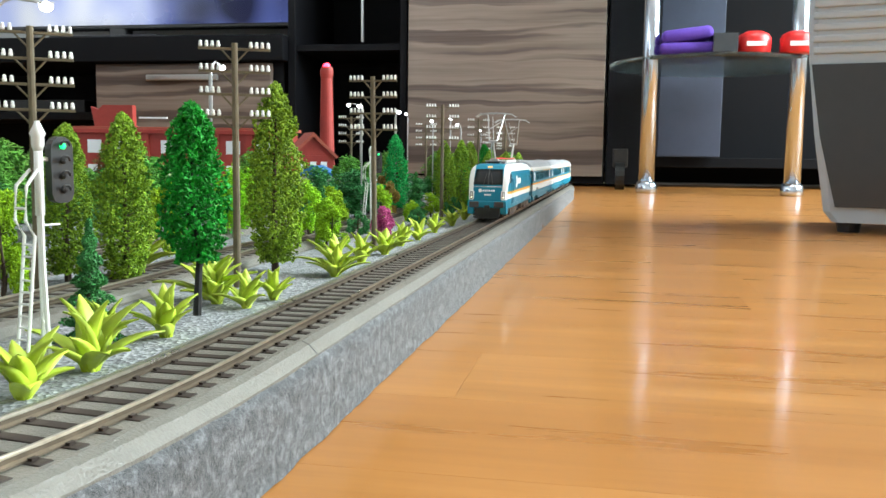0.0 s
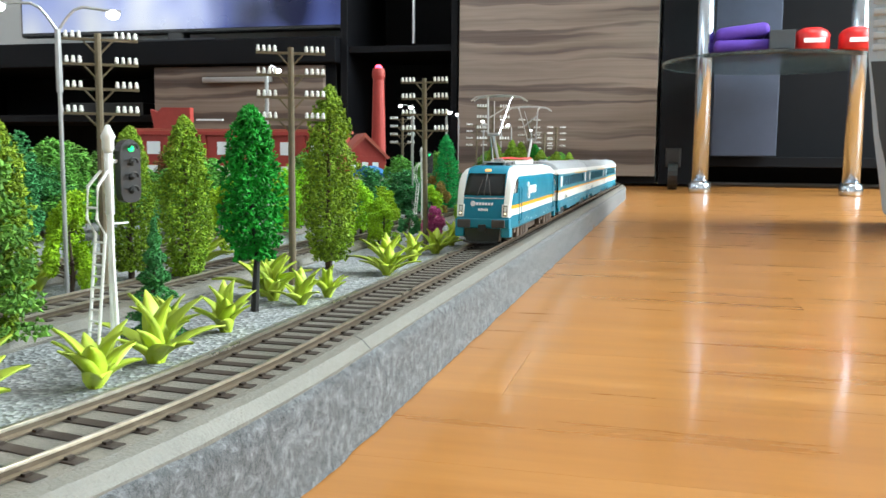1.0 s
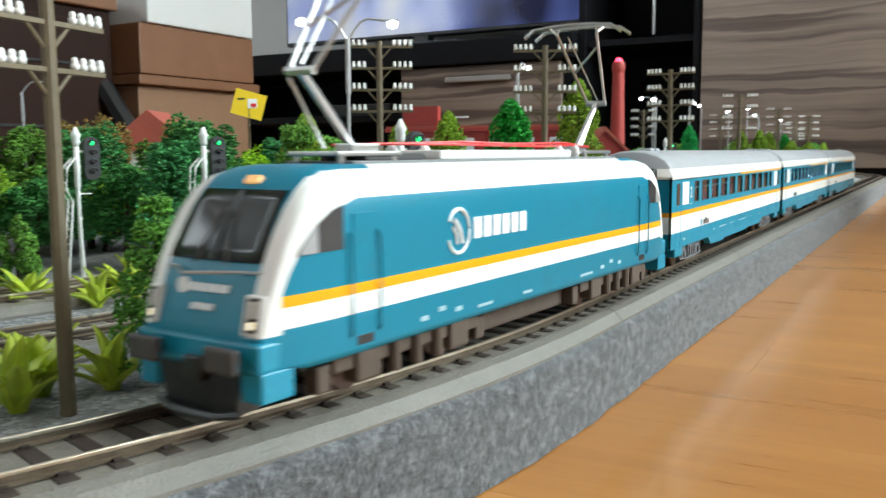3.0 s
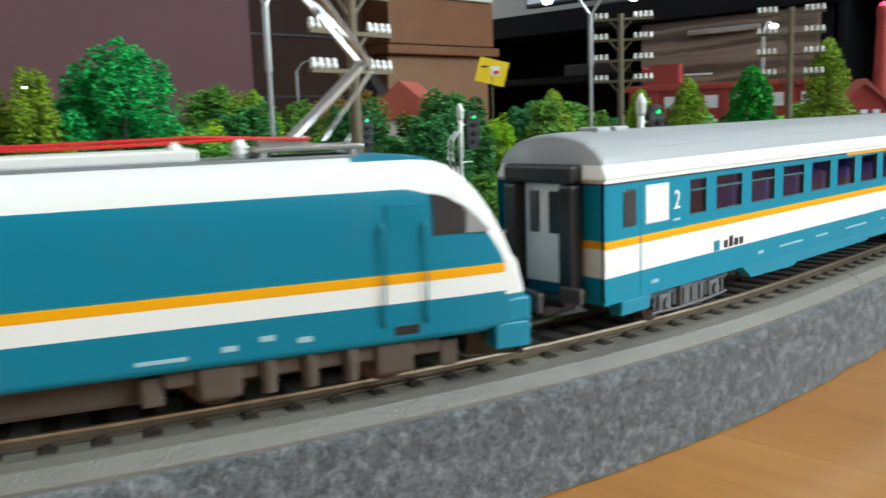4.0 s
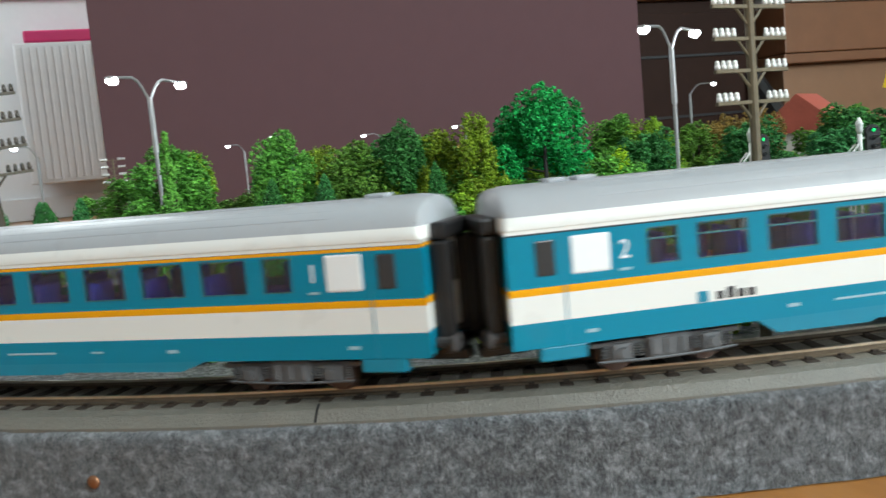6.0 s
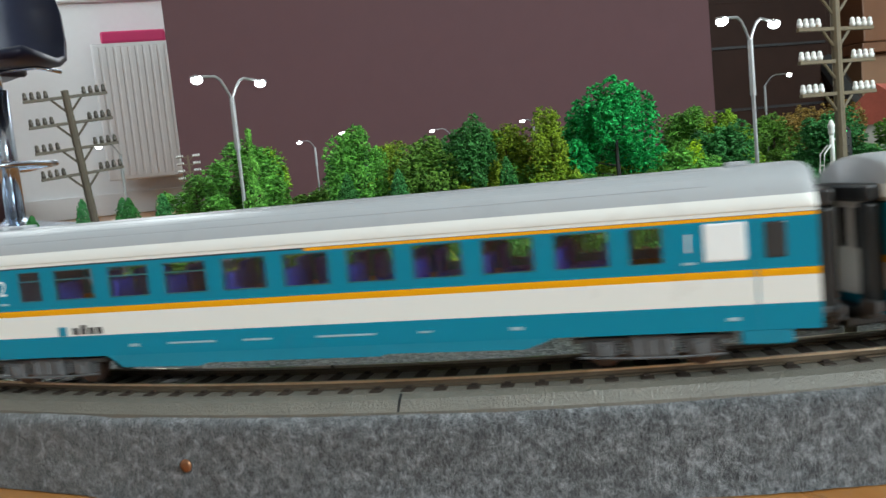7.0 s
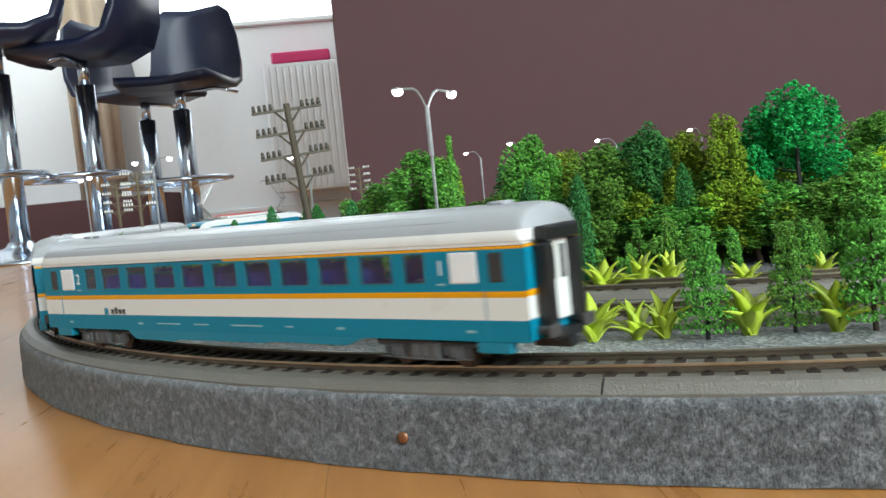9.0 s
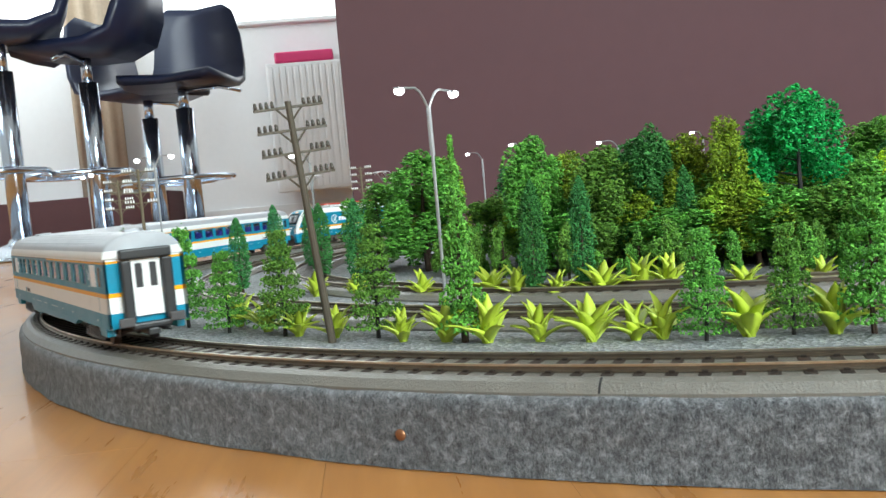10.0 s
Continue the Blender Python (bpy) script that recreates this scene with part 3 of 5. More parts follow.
def crown_points(kind, rng, count):
    """Tuft centres in a crown of height 1 (0 to 1) and half width 1."""
    pts = []
    clumps = []
    if kind in ("oak", "bush"):
        for _ in range(26 if kind == "oak" else 12):
            z = rng.uniform(0.12, 0.95)
            rad = 0.95 * math.sqrt(max(0.05, 1 - ((z - 0.45) / 0.58) ** 2))
            a = rng.random() * 6.28
            q = rad * rng.uniform(0.35, 0.85)
            clumps.append((q * math.cos(a), q * math.sin(a), z, rng.uniform(0.18, 0.34)))
        clumps.append((0, 0, 0.95, 0.25))
    while len(pts) < count:
        if kind == "conifer":
            z = rng.random() ** 1.25
            tier = 0.72 + 0.28 * math.cos(z * 38)
            rad = (1.02 - z) * tier
            a = rng.random() * 6.28
            q = rad * rng.random() ** 0.4
            pts.append((q * math.cos(a), q * math.sin(a), z - 0.06 * q))
        elif kind == "poplar":
            z = rng.random()
            rad = (1 - z ** 2.6) ** 0.6 * (0.55 + 0.45 * min(1, z * 3.2))
            a = rng.random() * 6.28
            rad *= 0.84 + 0.42 * noise.noise((math.cos(a) * 2.2, math.sin(a) * 2.2, z * 8 + rng.seed_shift))
            q = rad * rng.random() ** 0.33
            pts.append((q * math.cos(a), q * math.sin(a), z))
        elif kind == "tiers":
            z = rng.random()
            k = round(z * 6) / 6
            z = k + rng.gauss(0, 0.035)
            a0 = rng.choice((0, 1, 2, 3, 4)) * 1.257 + k * 9
            rad = (1.08 - 0.75 * k) * rng.random() ** 0.55
            a = a0 + rng.gauss(0, 0.42)
            pts.append((rad * math.cos(a), rad * math.sin(a), max(0.0, z)))
        else:
            cx, cy, cz, r = rng.choice(clumps)
            v = Vector((rng.gauss(0, 1), rng.gauss(0, 1), rng.gauss(0, 1))).normalized() * r * rng.random() ** 0.3
            pts.append((cx + v.x, cy + v.y, cz + v.z * 0.75))
    return pts


class Rng(random.Random):
    seed_shift = 0.0


def tree(name, kind, tone, height, radius, count, tuft, trunk_share, seed, label, category="tree", bark=None):
    """A tapered trunk with limbs and a ragged crown of many small tufts."""
    rng = Rng(seed)
    rng.seed_shift = seed * 3.1
    root = holder(name, label, category, group="model trees")
    bark = bark or M_TRUNK
    bm = B()
    h0 = height * trunk_share
    tr = max(0.9, height * 0.018)
    lean = [Vector((rng.gauss(0, 0.01) * height, rng.gauss(0, 0.01) * height, height * k)) for k in (0.0, 0.3, 0.6, 0.93)]
    lean[0] = Vector((0, 0, 0))
    for i in range(3):
        rod(bm, lean[i], lean[i + 1], tr * (1.15 - 0.32 * i), tr * (0.83 - 0.32 * i), 7)
    for i in range(14):
        z = height * rng.uniform(trunk_share + 0.03, 0.8)
        a = rng.random() * 6.28
        l = radius * rng.uniform(0.5, 0.8) * (1.1 - z / height)
        b0 = Vector((0, 0, z))
        b1 = b0 + Vector((math.cos(a) * l, math.sin(a) * l, l * 0.35))
        rod(bm, b0, b1, tr * 0.34, tr * 0.14, 5)
    part("trunk", bm, bark, root)
    bm = B()
    if kind == "oak":
        count, tuft = int(count * 2.2), tuft * 0.72
    else:
        count, tuft = int(count * 2.2), tuft * 0.78
    for x, y, z in crown_points(kind, rng, count):
        c = Vector((x * radius, y * radius, h0 + z * (height - h0)))
        leaf_card(bm, c, tuft * rng.uniform(0.6, 1.35), rng)
    part("crown", bm, M_LEAVES[tone], root, smooth=False)
    return root


def leafy_plant(seed):
    """A rosette of broad curved leaves."""
    rng = random.Random(seed)
    root = holder("leafy_plant", "yellow-green plastic plant with broad pointed leaves beside the track", "plant", group="leafy plants beside the tracks")
    for i in range(13):
        a = i * 2.4 + rng.uniform(-0.3, 0.3)
        length, wide, rise = rng.uniform(11, 17), rng.uniform(1.7, 2.5), rng.uniform(0.75, 1.3) if i < 6 else rng.uniform(1.2, 1.65)
        bm = B()
        n = 6
        rings = []
        for k in range(n + 1):
            u = k / n
            w = wide * math.sin(math.pi * (0.12 + 0.88 * u) ** 0.8) * (1 if u < 1 else 0) + 0.12
            ang = rise - u * 0.75
            d = length * (u - 0.12 * u * u)
            c = Vector((d * math.cos(rise - u * 0.38), 0, d * math.sin(rise - u * 0.38)))
            nrm = Vector((-math.sin(ang), 0, math.cos(ang)))
            rings.append([bm.verts.new(c + Vector((0, w, 0)) + nrm * 0.3 * w), bm.verts.new(c - nrm * 0.1), bm.verts.new(c - Vector((0, w, 0)) + nrm * 0.3 * w), bm.verts.new(c - nrm * 0.4)])
        for p, q in zip(rings, rings[1:]):
            for k in range(4):
                bm.faces.new((p[k], p[(k + 1) % 4], q[(k + 1) % 4], q[k]))
        bmesh.ops.recalc_face_normals(bm, faces=bm.faces)
        bmesh.ops.rotate(bm, verts=bm.verts, cent=(0, 0, 0), matrix=Matrix.Rotation(a, 3, "Z"))
        part("leaf", bm, M_PLANT, root, smooth=True)
    return root


def spread(proto, spots, rng):
    """The first spot takes the pattern itself, the others copies: x, y, share of its size."""
    for i, (x, y, k) in enumerate(spots):
        m = P(x, y, ZG - 0.3, rng.uniform(-3, 3), rng.uniform(-3, 3), rng.uniform(0, 360)) @ Matrix.Diagonal((k, k, k, 1))
        if i == 0:
            copy = proto
            copy.matrix_basis = m
        else:
            copy = copy_thing(proto, m)


def grow(spots, rng, *args, **kw):
    """Trees of one pattern: x, y, height, half width of each."""
    h, r = args[3], args[4]
    low, wide = (0.92, 1.2) if args[1] == "oak" else (1.0, 1.0)
    proto = tree(*args, **kw)
    for i, (x, y, hh, rr) in enumerate(spots):
        m = P(x, y, ZG - 0.3, rng.uniform(-2, 2), rng.uniform(-2, 2), rng.uniform(0, 360)) @ Matrix.Diagonal((wide * rr / r, wide * rr / r, low * hh / h, 1))
        if i == 0:
            proto.matrix_basis = m
        else:
            copy_thing(proto, m)


rng = random.Random(5)
plant_spots = [(-315, -155), (-299, -138), (-271, -109), (-260, -92), (-248, -77), (-239, -58), (-228, -41), (-222, -26), (-219, -17), (-207, 10), (-196, 36), (-406, -91), (-388, -54), (-365, -44), (-349, -25), (-343, -4), (-349, 18), (-345, 32), (-313, 58), (-306, 92), (-477, -156), (-132, 176), (-132, 203), (-134, 247), (-153, 317), (-131, 302), (-128, 322), (-227, 392), (-125, 392), (-138, 137), (-142, 142), (-248, 243), (-146, 232), (-261, 188), (-127, 401), (-128, 448), (-126, 491), (-126, 583), (-126, 644), (-125, 713), (-230, 400), (-146, 308), (-340, -172), (-370, -190), (-182, 62), (-170, 88), (-128, 540), (-127, 790), (-128, 880), (-128, 980), (-450, -130), (-250, 300), (-160, 100), (-163, 78), (-276, 158), (-254, 171), (-256, 189)]
protos = [leafy_plant(s) for s in (1, 2, 3)]
for i, pr in enumerate(protos):
    spread(pr, [(x, y, rng.uniform(0.95, 1.35)) for x, y in plant_spots[i::3]], rng)

LBL = "model tree with %s crumbly foliage on the layout"
grow([(-255, -85, 82, 12)], rng, "fir_tree", "conifer", "green", 82, 13, 1300, 1.25, 0.12, 11, "slim fir model tree with dark green foliage and gaps", bark=M_TRUNK)
grow([(-359, -36, 62, 9), (-360, -9, 62, 9), (-411, 70, 63, 9), (-467, -127, 61, 10), (-570, -155, 60, 11), (-700, -200, 62, 11), (-690, -170, 60, 11), (-530, -210, 55, 10)], rng, "fir_tree", "poplar", "dark", 62, 9.5, 1000, 1.15, 0.1, 12, "narrow dark green model fir behind the inner track", bark=M_TRUNK)
grow([(-287, -119, 47, 13), (-320, -162, 47, 13), (-349, -192, 39, 12), (-386, -219, 51, 13), (-208, -5, 38, 10.5), (-202, 24, 37, 10)], rng, "small_tree", "tiers", "green", 47, 13, 1000, 1.15, 0.12, 13, LBL % "small mid-green", bark=M_DARKTRUNK)
grow([(-190, 46, 50, 12), (-149, 128, 40, 11), (-160, 113, 42, 12), (-178, 193, 60, 16), (-410, -250, 48, 11), (-440, -262, 50, 11)], rng, "small_tree", "tiers", "green", 49, 12, 1150, 1.2, 0.12, 14, LBL % "small green", bark=M_TRUNK)
grow([(-411, 140, 104, 31), (-500, 190, 80, 24)], rng, "broad_tree", "oak", "bright", 104, 31, 3000, 2.1, 0.16, 15, LBL % "large bright green", bark=M_DARKTRUNK)
grow([(-415, 101, 88, 19), (-442, 80, 90, 22), (-520, 20, 88, 24), (-620, -60, 95, 30), (-430, 230, 86, 22), (-600, 320, 90, 26), (-700, 60, 90, 26)], rng, "broad_tree", "oak", "olive", 90, 23, 2600, 1.9, 0.1, 16, LBL % "olive-green", bark=M_TRUNK)
grow([(-478, -7, 90, 23), (-579, -74, 100, 30), (-455, 33, 86, 21), (-505, 250, 92, 24), (-380, 330, 80, 22), (-560, 110, 90, 26), (-660, 220, 92, 26), (-640, -110, 78, 26)], rng, "broad_tree", "oak", "green", 90, 23, 2600, 1.9, 0.1, 17, LBL % "mid-green", bark=M_TRUNK)
grow([(-448, 57, 86, 21), (-520, 60, 84, 22), (-330, 300, 78, 20), (-395, 200, 74, 19), (-300, 255, 66, 17), (-420, 300, 76, 20), (-352, 400, 72, 18), (-470, 150, 84, 22), (-560, 200, 85, 22), (-610, 10, 84, 24)], rng, "broad_tree", "oak", "dark", 86, 21, 2600, 1.9, 0.1, 18, LBL % "dark green", bark=M_DARKTRUNK)
grow([(-372, 170, 62, 14), (-340, 345, 66, 14), (-250, 560, 60, 15), (-395, 420, 70, 18)], rng, "broad_tree", "oak", "lime", 66, 15, 1500, 1.5, 0.15, 19, LBL % "yellow-green", bark=M_TRUNK)
grow([(-142, 284, 76, 14.5)], rng, "round_tree", "poplar", "bright", 76, 14.5, 1500, 1.55, 0.26, 20, "dark-trunked model tree with dense green oval crown", bark=M_DARKTRUNK)
grow([(-160, 404, 93, 18), (-184, 202, 68, 14), (-200, 335, 74, 15), (-235, 345, 70, 15), (-158, 860, 74, 15), (-160, 1020, 76, 15)], rng, "poplar_tree", "poplar", "olive", 92, 18, 2300, 1.45, 0.06, 21, LBL % "tall tapering olive-green", bark=M_TRUNK)
grow([(-153, 236, 38, 10.5), (-168, 766, 70, 19), (-215, 640, 60, 16), (-150, 1150, 70, 16)], rng, "spruce_tree", "conifer", "dark", 60, 14, 1700, 1.3, 0.07, 22, LBL % "conical dark green", bark=M_TRUNK)
grow([(-203, 837, 80, 15), (-175, 1250, 76, 15), (-155, 940, 66, 13)], rng, "poplar_tree", "poplar", "bright", 78, 14, 1400, 1.4, 0.08, 23, LBL % "tall bright green", bark=M_TRUNK)
grow([(-180, 470, 36, 13), (-190, 540, 40, 13), (-172, 520, 30, 12), (-230, 296, 40, 12), (-245, 450, 40, 14), (-242, 312, 40, 13), (-170, 650, 34, 12), (-166, 514, 26, 13), (-211, 655, 32, 15), (-158, 705, 20, 10), (-150, 1010, 24, 12), (-165, 820, 22, 11)], rng, "shrub", "bush", "lime", 38, 13, 900, 1.35, 0.08, 24, "low yellow-green model shrub beside the track", "shrub")
grow([(-152, 590, 21, 11)], rng, "rhododendron_shrub", "bush", "pink", 21, 11, 700, 1.2, 0.05, 25, "round pink-flowering model shrub by a pole", "shrub")
grow([(-500, 480, 78, 26), (-420, 520, 70, 22), (-640, 420, 80, 26), (-330, 560, 64, 20), (-300, 700, 62, 20), (-480, 620, 70, 24), (-260, 860, 60, 18), (-280, 1080, 66, 22), (-240, 1240, 70, 20), (-220, 1400, 70, 22), (-260, 1560, 74, 24), (-180, 1650, 70, 22), (-760, 300, 86, 28), (-560, 700, 70, 26)], rng, "broad_tree", "oak", "green", 74, 23, 1700, 2.2, 0.06, 26, LBL % "bushy green")
grow([(-560, 420, 84, 26), (-700, 500, 84, 26), (-380, 640, 66, 20), (-820, 220, 84, 28), (-660, 620, 74, 26)], rng, "broad_tree", "oak", "autumn", 78, 25, 1400, 2.2, 0.06, 27, LBL % "reddish-brown autumn")

# low growth and slim trees along the far straight
hedge = random.Random(77)
grow([(-172, 592, 17, 10), (-150, 690, 18, 10), (-146, 840, 20, 11), (-160, 960, 22, 12), (-148, 1100, 24, 12)], hedge, "shrub", "bush", "dark", 20, 11, 700, 1.2, 0.04, 61, "low dark green model shrub beside the track", "shrub")
grow([(-200, 796, 30, 14), (-236, 900, 34, 15)], hedge, "shrub", "bush", "autumn", 30, 14, 800, 1.3, 0.06, 62, "rusty brown and green model shrub", "shrub")
grow([(-150, 896, 76, 14)] + [(hedge.uniform(-166, -146), 980 + 86 * k, hedge.uniform(56, 72), hedge.uniform(13, 17)) for k in range(8)], hedge, "poplar_tree", "poplar", "olive", 76, 14, 1500, 1.5, 0.07, 63, LBL % "slim olive-green")
grow([(hedge.uniform(-246, -226), 700 + 74 * k, hedge.uniform(46, 68), hedge.uniform(15, 19)) for k in range(12)], hedge, "broad_tree", "oak", "dark", 66, 17, 1300, 1.9, 0.1, 64, LBL % "bushy dark green")
grow([(-156, 1030, 58, 14), (-150, 1200, 60, 14), (-152, 1370, 62, 15), (-150, 1510, 60, 15)], hedge, "spruce_tree", "conifer", "dark", 60, 14, 1400, 1.4, 0.07, 65, LBL % "conical dark green")

# the wood behind the tracks: rows of bushy trees that close the gaps
wood = random.Random(31)
spots = {"green": [], "olive": [], "dark": []}
for k in range(72):
    a, q = wood.uniform(0.12, 1.25), wood.uniform(120, 268)
    x, y = -628 + q * math.cos(a), 220 - q * math.sin(a)
    spots[wood.choice(("green", "green", "olive", "dark"))].append((x, y, wood.uniform(52, 84), wood.uniform(17, 25)))
for k in range(70):
    x, y = wood.uniform(-640, -290), wood.uniform(230, 900)
    if abs(x + 188) > 26 and abs(x + 280) > 26:
        spots[wood.choice(("green", "olive", "dark", "dark"))].append((x, y, wood.uniform(44, 76), wood.uniform(16, 23)))
for i, (tone, where) in enumerate(spots.items()):
    grow(where, wood, "broad_tree", "oak", tone, 74, 22, 1500, 2.0, 0.27, 40 + i, LBL % {"green": "dense green", "olive": "dense olive-green", "dark": "dense dark green"}[tone])
shrubs = []
for k in range(18):
    a = wood.uniform(-0.1, 1.3)
    q = wood.uniform(288, 318)
    shrubs.append((-628 + q * math.cos(a), 220 - q * math.sin(a), wood.uniform(16, 34), wood.uniform(9, 14)))
grow(shrubs, wood, "shrub", "bush", "green", 28, 11, 700, 1.4, 0.04, 50, "low green model shrub at the wood's edge", "shrub")
# ---- poles, lamps and signals ----
def telegraph_pole(height, m, lean_label="brown telegraph pole with four crossarms of white insulators", arm=15.0, cups=M_INSUL, wood=M_POLE):
    root = holder("telegraph_pole", lean_label, "telegraph pole", m, "telegraph poles along the track")
    part("post", rod(B(), (0, 0, -0.3), (0, 0, height), 1.75, 1.35, 10), wood, root)
    for k in range(4):
        z = height - 2.5 - k * 9.6
        bm = box(B(), -0.6, 0.6, -arm, arm, z - 0.55, z + 0.55, 0.12)
        for sgn in (-1, 1):
            rod(bm, (0, sgn * 1.0, z - 5.2), (0, sgn * 5.4, z - 0.4), 0.45, 0.45, 6)
        armo = part("crossarm", bm, wood, root)
        for sgn in (-1, 1):
            for j in range(4):
                y = sgn * (arm - 1.0 - j * 2.4)
                bm = lathe(B(), [(0.35, 0.5), (0.8, 0.7), (0.9, 1.7), (0.6, 2.0), (0.75, 2.3), (0.6, 3.0), (0.25, 3.3)], 7, (0, y, z))
                part("insulator", bm, cups, armo, smooth=True)
    return root


pole_a = telegraph_pole(105, P(-214, 296, ZG, 0, 0, -57))
for x, y, h, rz, rx, ry in ((-156, 350, 1.0, -64, 0, 0), (-136, 505, 1.0, -95, 0, 2.5), (-145, 770, 1.0, -72, 0, 0), (-168, 1152, 1.04, -75, 0, 0), (-160, 1400, 1.03, -75, 0, 0), (-250, 1200, 1.0, -70, 0, 0), (-152, 82, 0.98, 8, 0, 0), (-760, -330, 1.02, 20, 0, 0), (-870, -380, 0.98, 30, 0, 0), (-1120, -120, 1.0, 0, 0, 0), (-205, 1600, 1.0, -75, 0, 0), (-300, 1000, 1.0, -70, 0, 0)):
    copy_thing(pole_a, P(x, y, ZG, rx, ry, rz) @ Matrix.Diagonal((1, 1, h, 1)))


# Same kind of pole, with backlit shade painted into wood and insulators.
telegraph_pole(104, P(-288, -139, ZG, 5, 0, 20), "brown telegraph pole with four crossarms of insulators, darkened as if backlit", 15.0, M_BACKLITINSUL, M_BACKLITPOLE)


def street_lamp(m, height=112.0, reach=20.0, arms=2):
    root = holder("street_lamp", "lit model street lamp with curved arms on a grey post" if arms == 2 else "lit model street lamp with one curved arm", "street lamp", m, "model street lamps")
    bm = rod(B(), (0, 0, -0.3), (0, 0, height * 0.72), 0.85, 0.8, 8)
    part("post", rod(bm, (0, 0, height * 0.72), (0, 0, height * 0.93), 1.25, 1.1, 8), M_LAMPPOST, root)
    for sgn in (-1, 1)[:arms]:
        pts = [(0, sgn * reach * u, height * 0.92 + 10.0 * math.sin(min(1.0, u * 2.2) * 1.57) - 1.5 * max(0, u - 0.5)) for u in (0, 0.08, 0.18, 0.3, 0.45, 0.7, 1.0)]
        part("arm", tube(B(), pts, 0.6, 6), M_LAMPPOST, root)
        x, y, z = pts[-1]
        head = part("lamp_head", box(B(), -1.6, 1.6, y - 2.2, y + 2.8, z - 0.6, z + 0.5, 0.3), M_LAMPPOST, root)
        part("bulb", blob(B(), (0, y, z - 1.2), 2.5, 10, 0.8), M_LED, head, "glowing white bulb", smooth=True)
    return root


lamp_a = street_lamp(P(-222, 283, ZG, 0, 0, -50), 113)
for x, y, h, rz in ((-318, -86, 0.95, 47), (-245, 119, 0.96, 25), (-900, -420, 1.0, -60), (-700, -300, 1.0, -30)):
    copy_thing(lamp_a, P(x, y, ZG, 0, 0, rz) @ Matrix.Diagonal((1, 1, h, 1)))
lamp_b = street_lamp(P(-294, 1019, ZG, 0, 0, -20), 120, 24, 1)
for x, y, h, rz in ((-225, 470, 0.93, 190), (-800, 150, 0.81, 20), (-770, 40, 0.84, 60), (-900, 20, 0.84, 40), (-820, 250, 0.83, 40), (-300, 1300, 1.05, 200), (-260, 1450, 1.05, 190), (-620, -160, 0.83, 60), (-650, 420, 0.95, 120), (-218, 760, 0.88, 200), (-222, 905, 0.9, 185), (-226, 1130, 0.9, 195), (-222, 1330, 0.92, 205), (-226, 1580, 0.92, 190)):
    copy_thing(lamp_b, P(x, y, ZG, 0, 0, rz) @ Matrix.Diagonal((1, 1, h, 1)))


def signal_mast(m):
    root = holder("signal_mast", "white lattice signal mast with ladder and black light head showing green", "railway signal", m, "light signals beside the tracks")
    bm = B()
    for y in (-1, 1):
        tube(bm, [(0.4 * y + 0.6, y * 1.7, -0.3), (0.3 * y, y * 0.8, 30), (0, y * 0.35, 60)], 0.62, 6)
    for k in range(9):
        z = 2 + k * 4.6
        w0, w1 = 1.7 - z * 0.03, 1.7 - (z + 4.6) * 0.03
        sgn = 1 if k % 2 else -1
        rod(bm, (0.3, sgn * w0, z), (0.3, -sgn * w1, z + 4.6), 0.28, 0.28, 5)
    part("mast", bm, M_MAST, root)
    part("upper_tube", rod(B(), (0, 0, 42), (0, 0, 60), 1.15, 1.05, 10), M_MAST, root, smooth=True)
    part("finial", lathe(B(), [(1.05, 58), (1.5, 59.5), (1.5, 61.5), (1.9, 62.4), (1.3, 63.6), (0.5, 65.5)], 10), M_MAST, root, smooth=True)
    for y in (-2.0, 2.0):
        part("ladder_rail", tube(B(), [(-7.2, y, -0.3), (-3.2, y, 37), (-5.6, y, 41), (-5.0, y, 49.5), (-1.4, y * 0.7, 53.5)], 0.42, 6), M_MAST, root)
    for k in range(12):
        z = 2.4 + k * 2.95
        x = -7.2 + z * 0.108
        part("rung", rod(B(), (x, -2.0, z), (x, 2.0, z), 0.3, 0.3, 5), M_MAST, root)
    part("basket_rail", tube(B(), [(-5.5, -2.0, 44), (-5.5, 2.0, 44)], 0.35, 5), M_MAST, root)
    part("bracket", rod(B(), (-0.5, 0, 39.5), (5.5, 0, 39.5), 0.3, 0.3, 5), M_MAST, root)
    half = [(3.2 * math.cos(a), 58.6 + 3.2 * math.sin(a)) for a in [math.pi * k / 8 for k in range(9)]] + [(-3.2, 47.4), (-2.6, 45.6), (-1.2, 45.0), (1.2, 45.0), (2.6, 45.6), (3.2, 47.4)]
    headb = part("light_head", loft(B(), [[(5.6 + x, y, z) for x, z in half] for y in (-1.7, 0.7)]), M_BLACK, root, "black signal head with hoods")
    part("arm", rod(B(), (0.6, 0, 56), (3.0, 0, 56), 0.6, 0.6, 6), M_MAST, root)
    for k, z in enumerate((59.4, 55.6, 51.8, 48.2)):
        part("hood", tube(B(), [(5.6 + 1.3 * math.cos(a), -3.0, z + 1.3 * math.sin(a)) for a in (0.0, 0.6, 1.2, 1.9, 2.5, 3.1)], 0.35, 5), M_BLACK, headb)
        part("lens", blob(B(), (5.6, -1.9, z), 0.85, 8), M_GREENLED if k == 0 else M_BLACK, headb, "glowing green lens" if k == 0 else "")
    return root


mast_a = signal_mast(P(-138, 193, ZG, 0, 0, 72))
copy_thing(mast_a, P(-246, 218, ZG, 0, 0, 74))
copy_thing(mast_a, P(-286, 190, ZG, 0, 0, 78))
copy_thing(mast_a, P(-176, 640, ZG, 0, 0, 40))

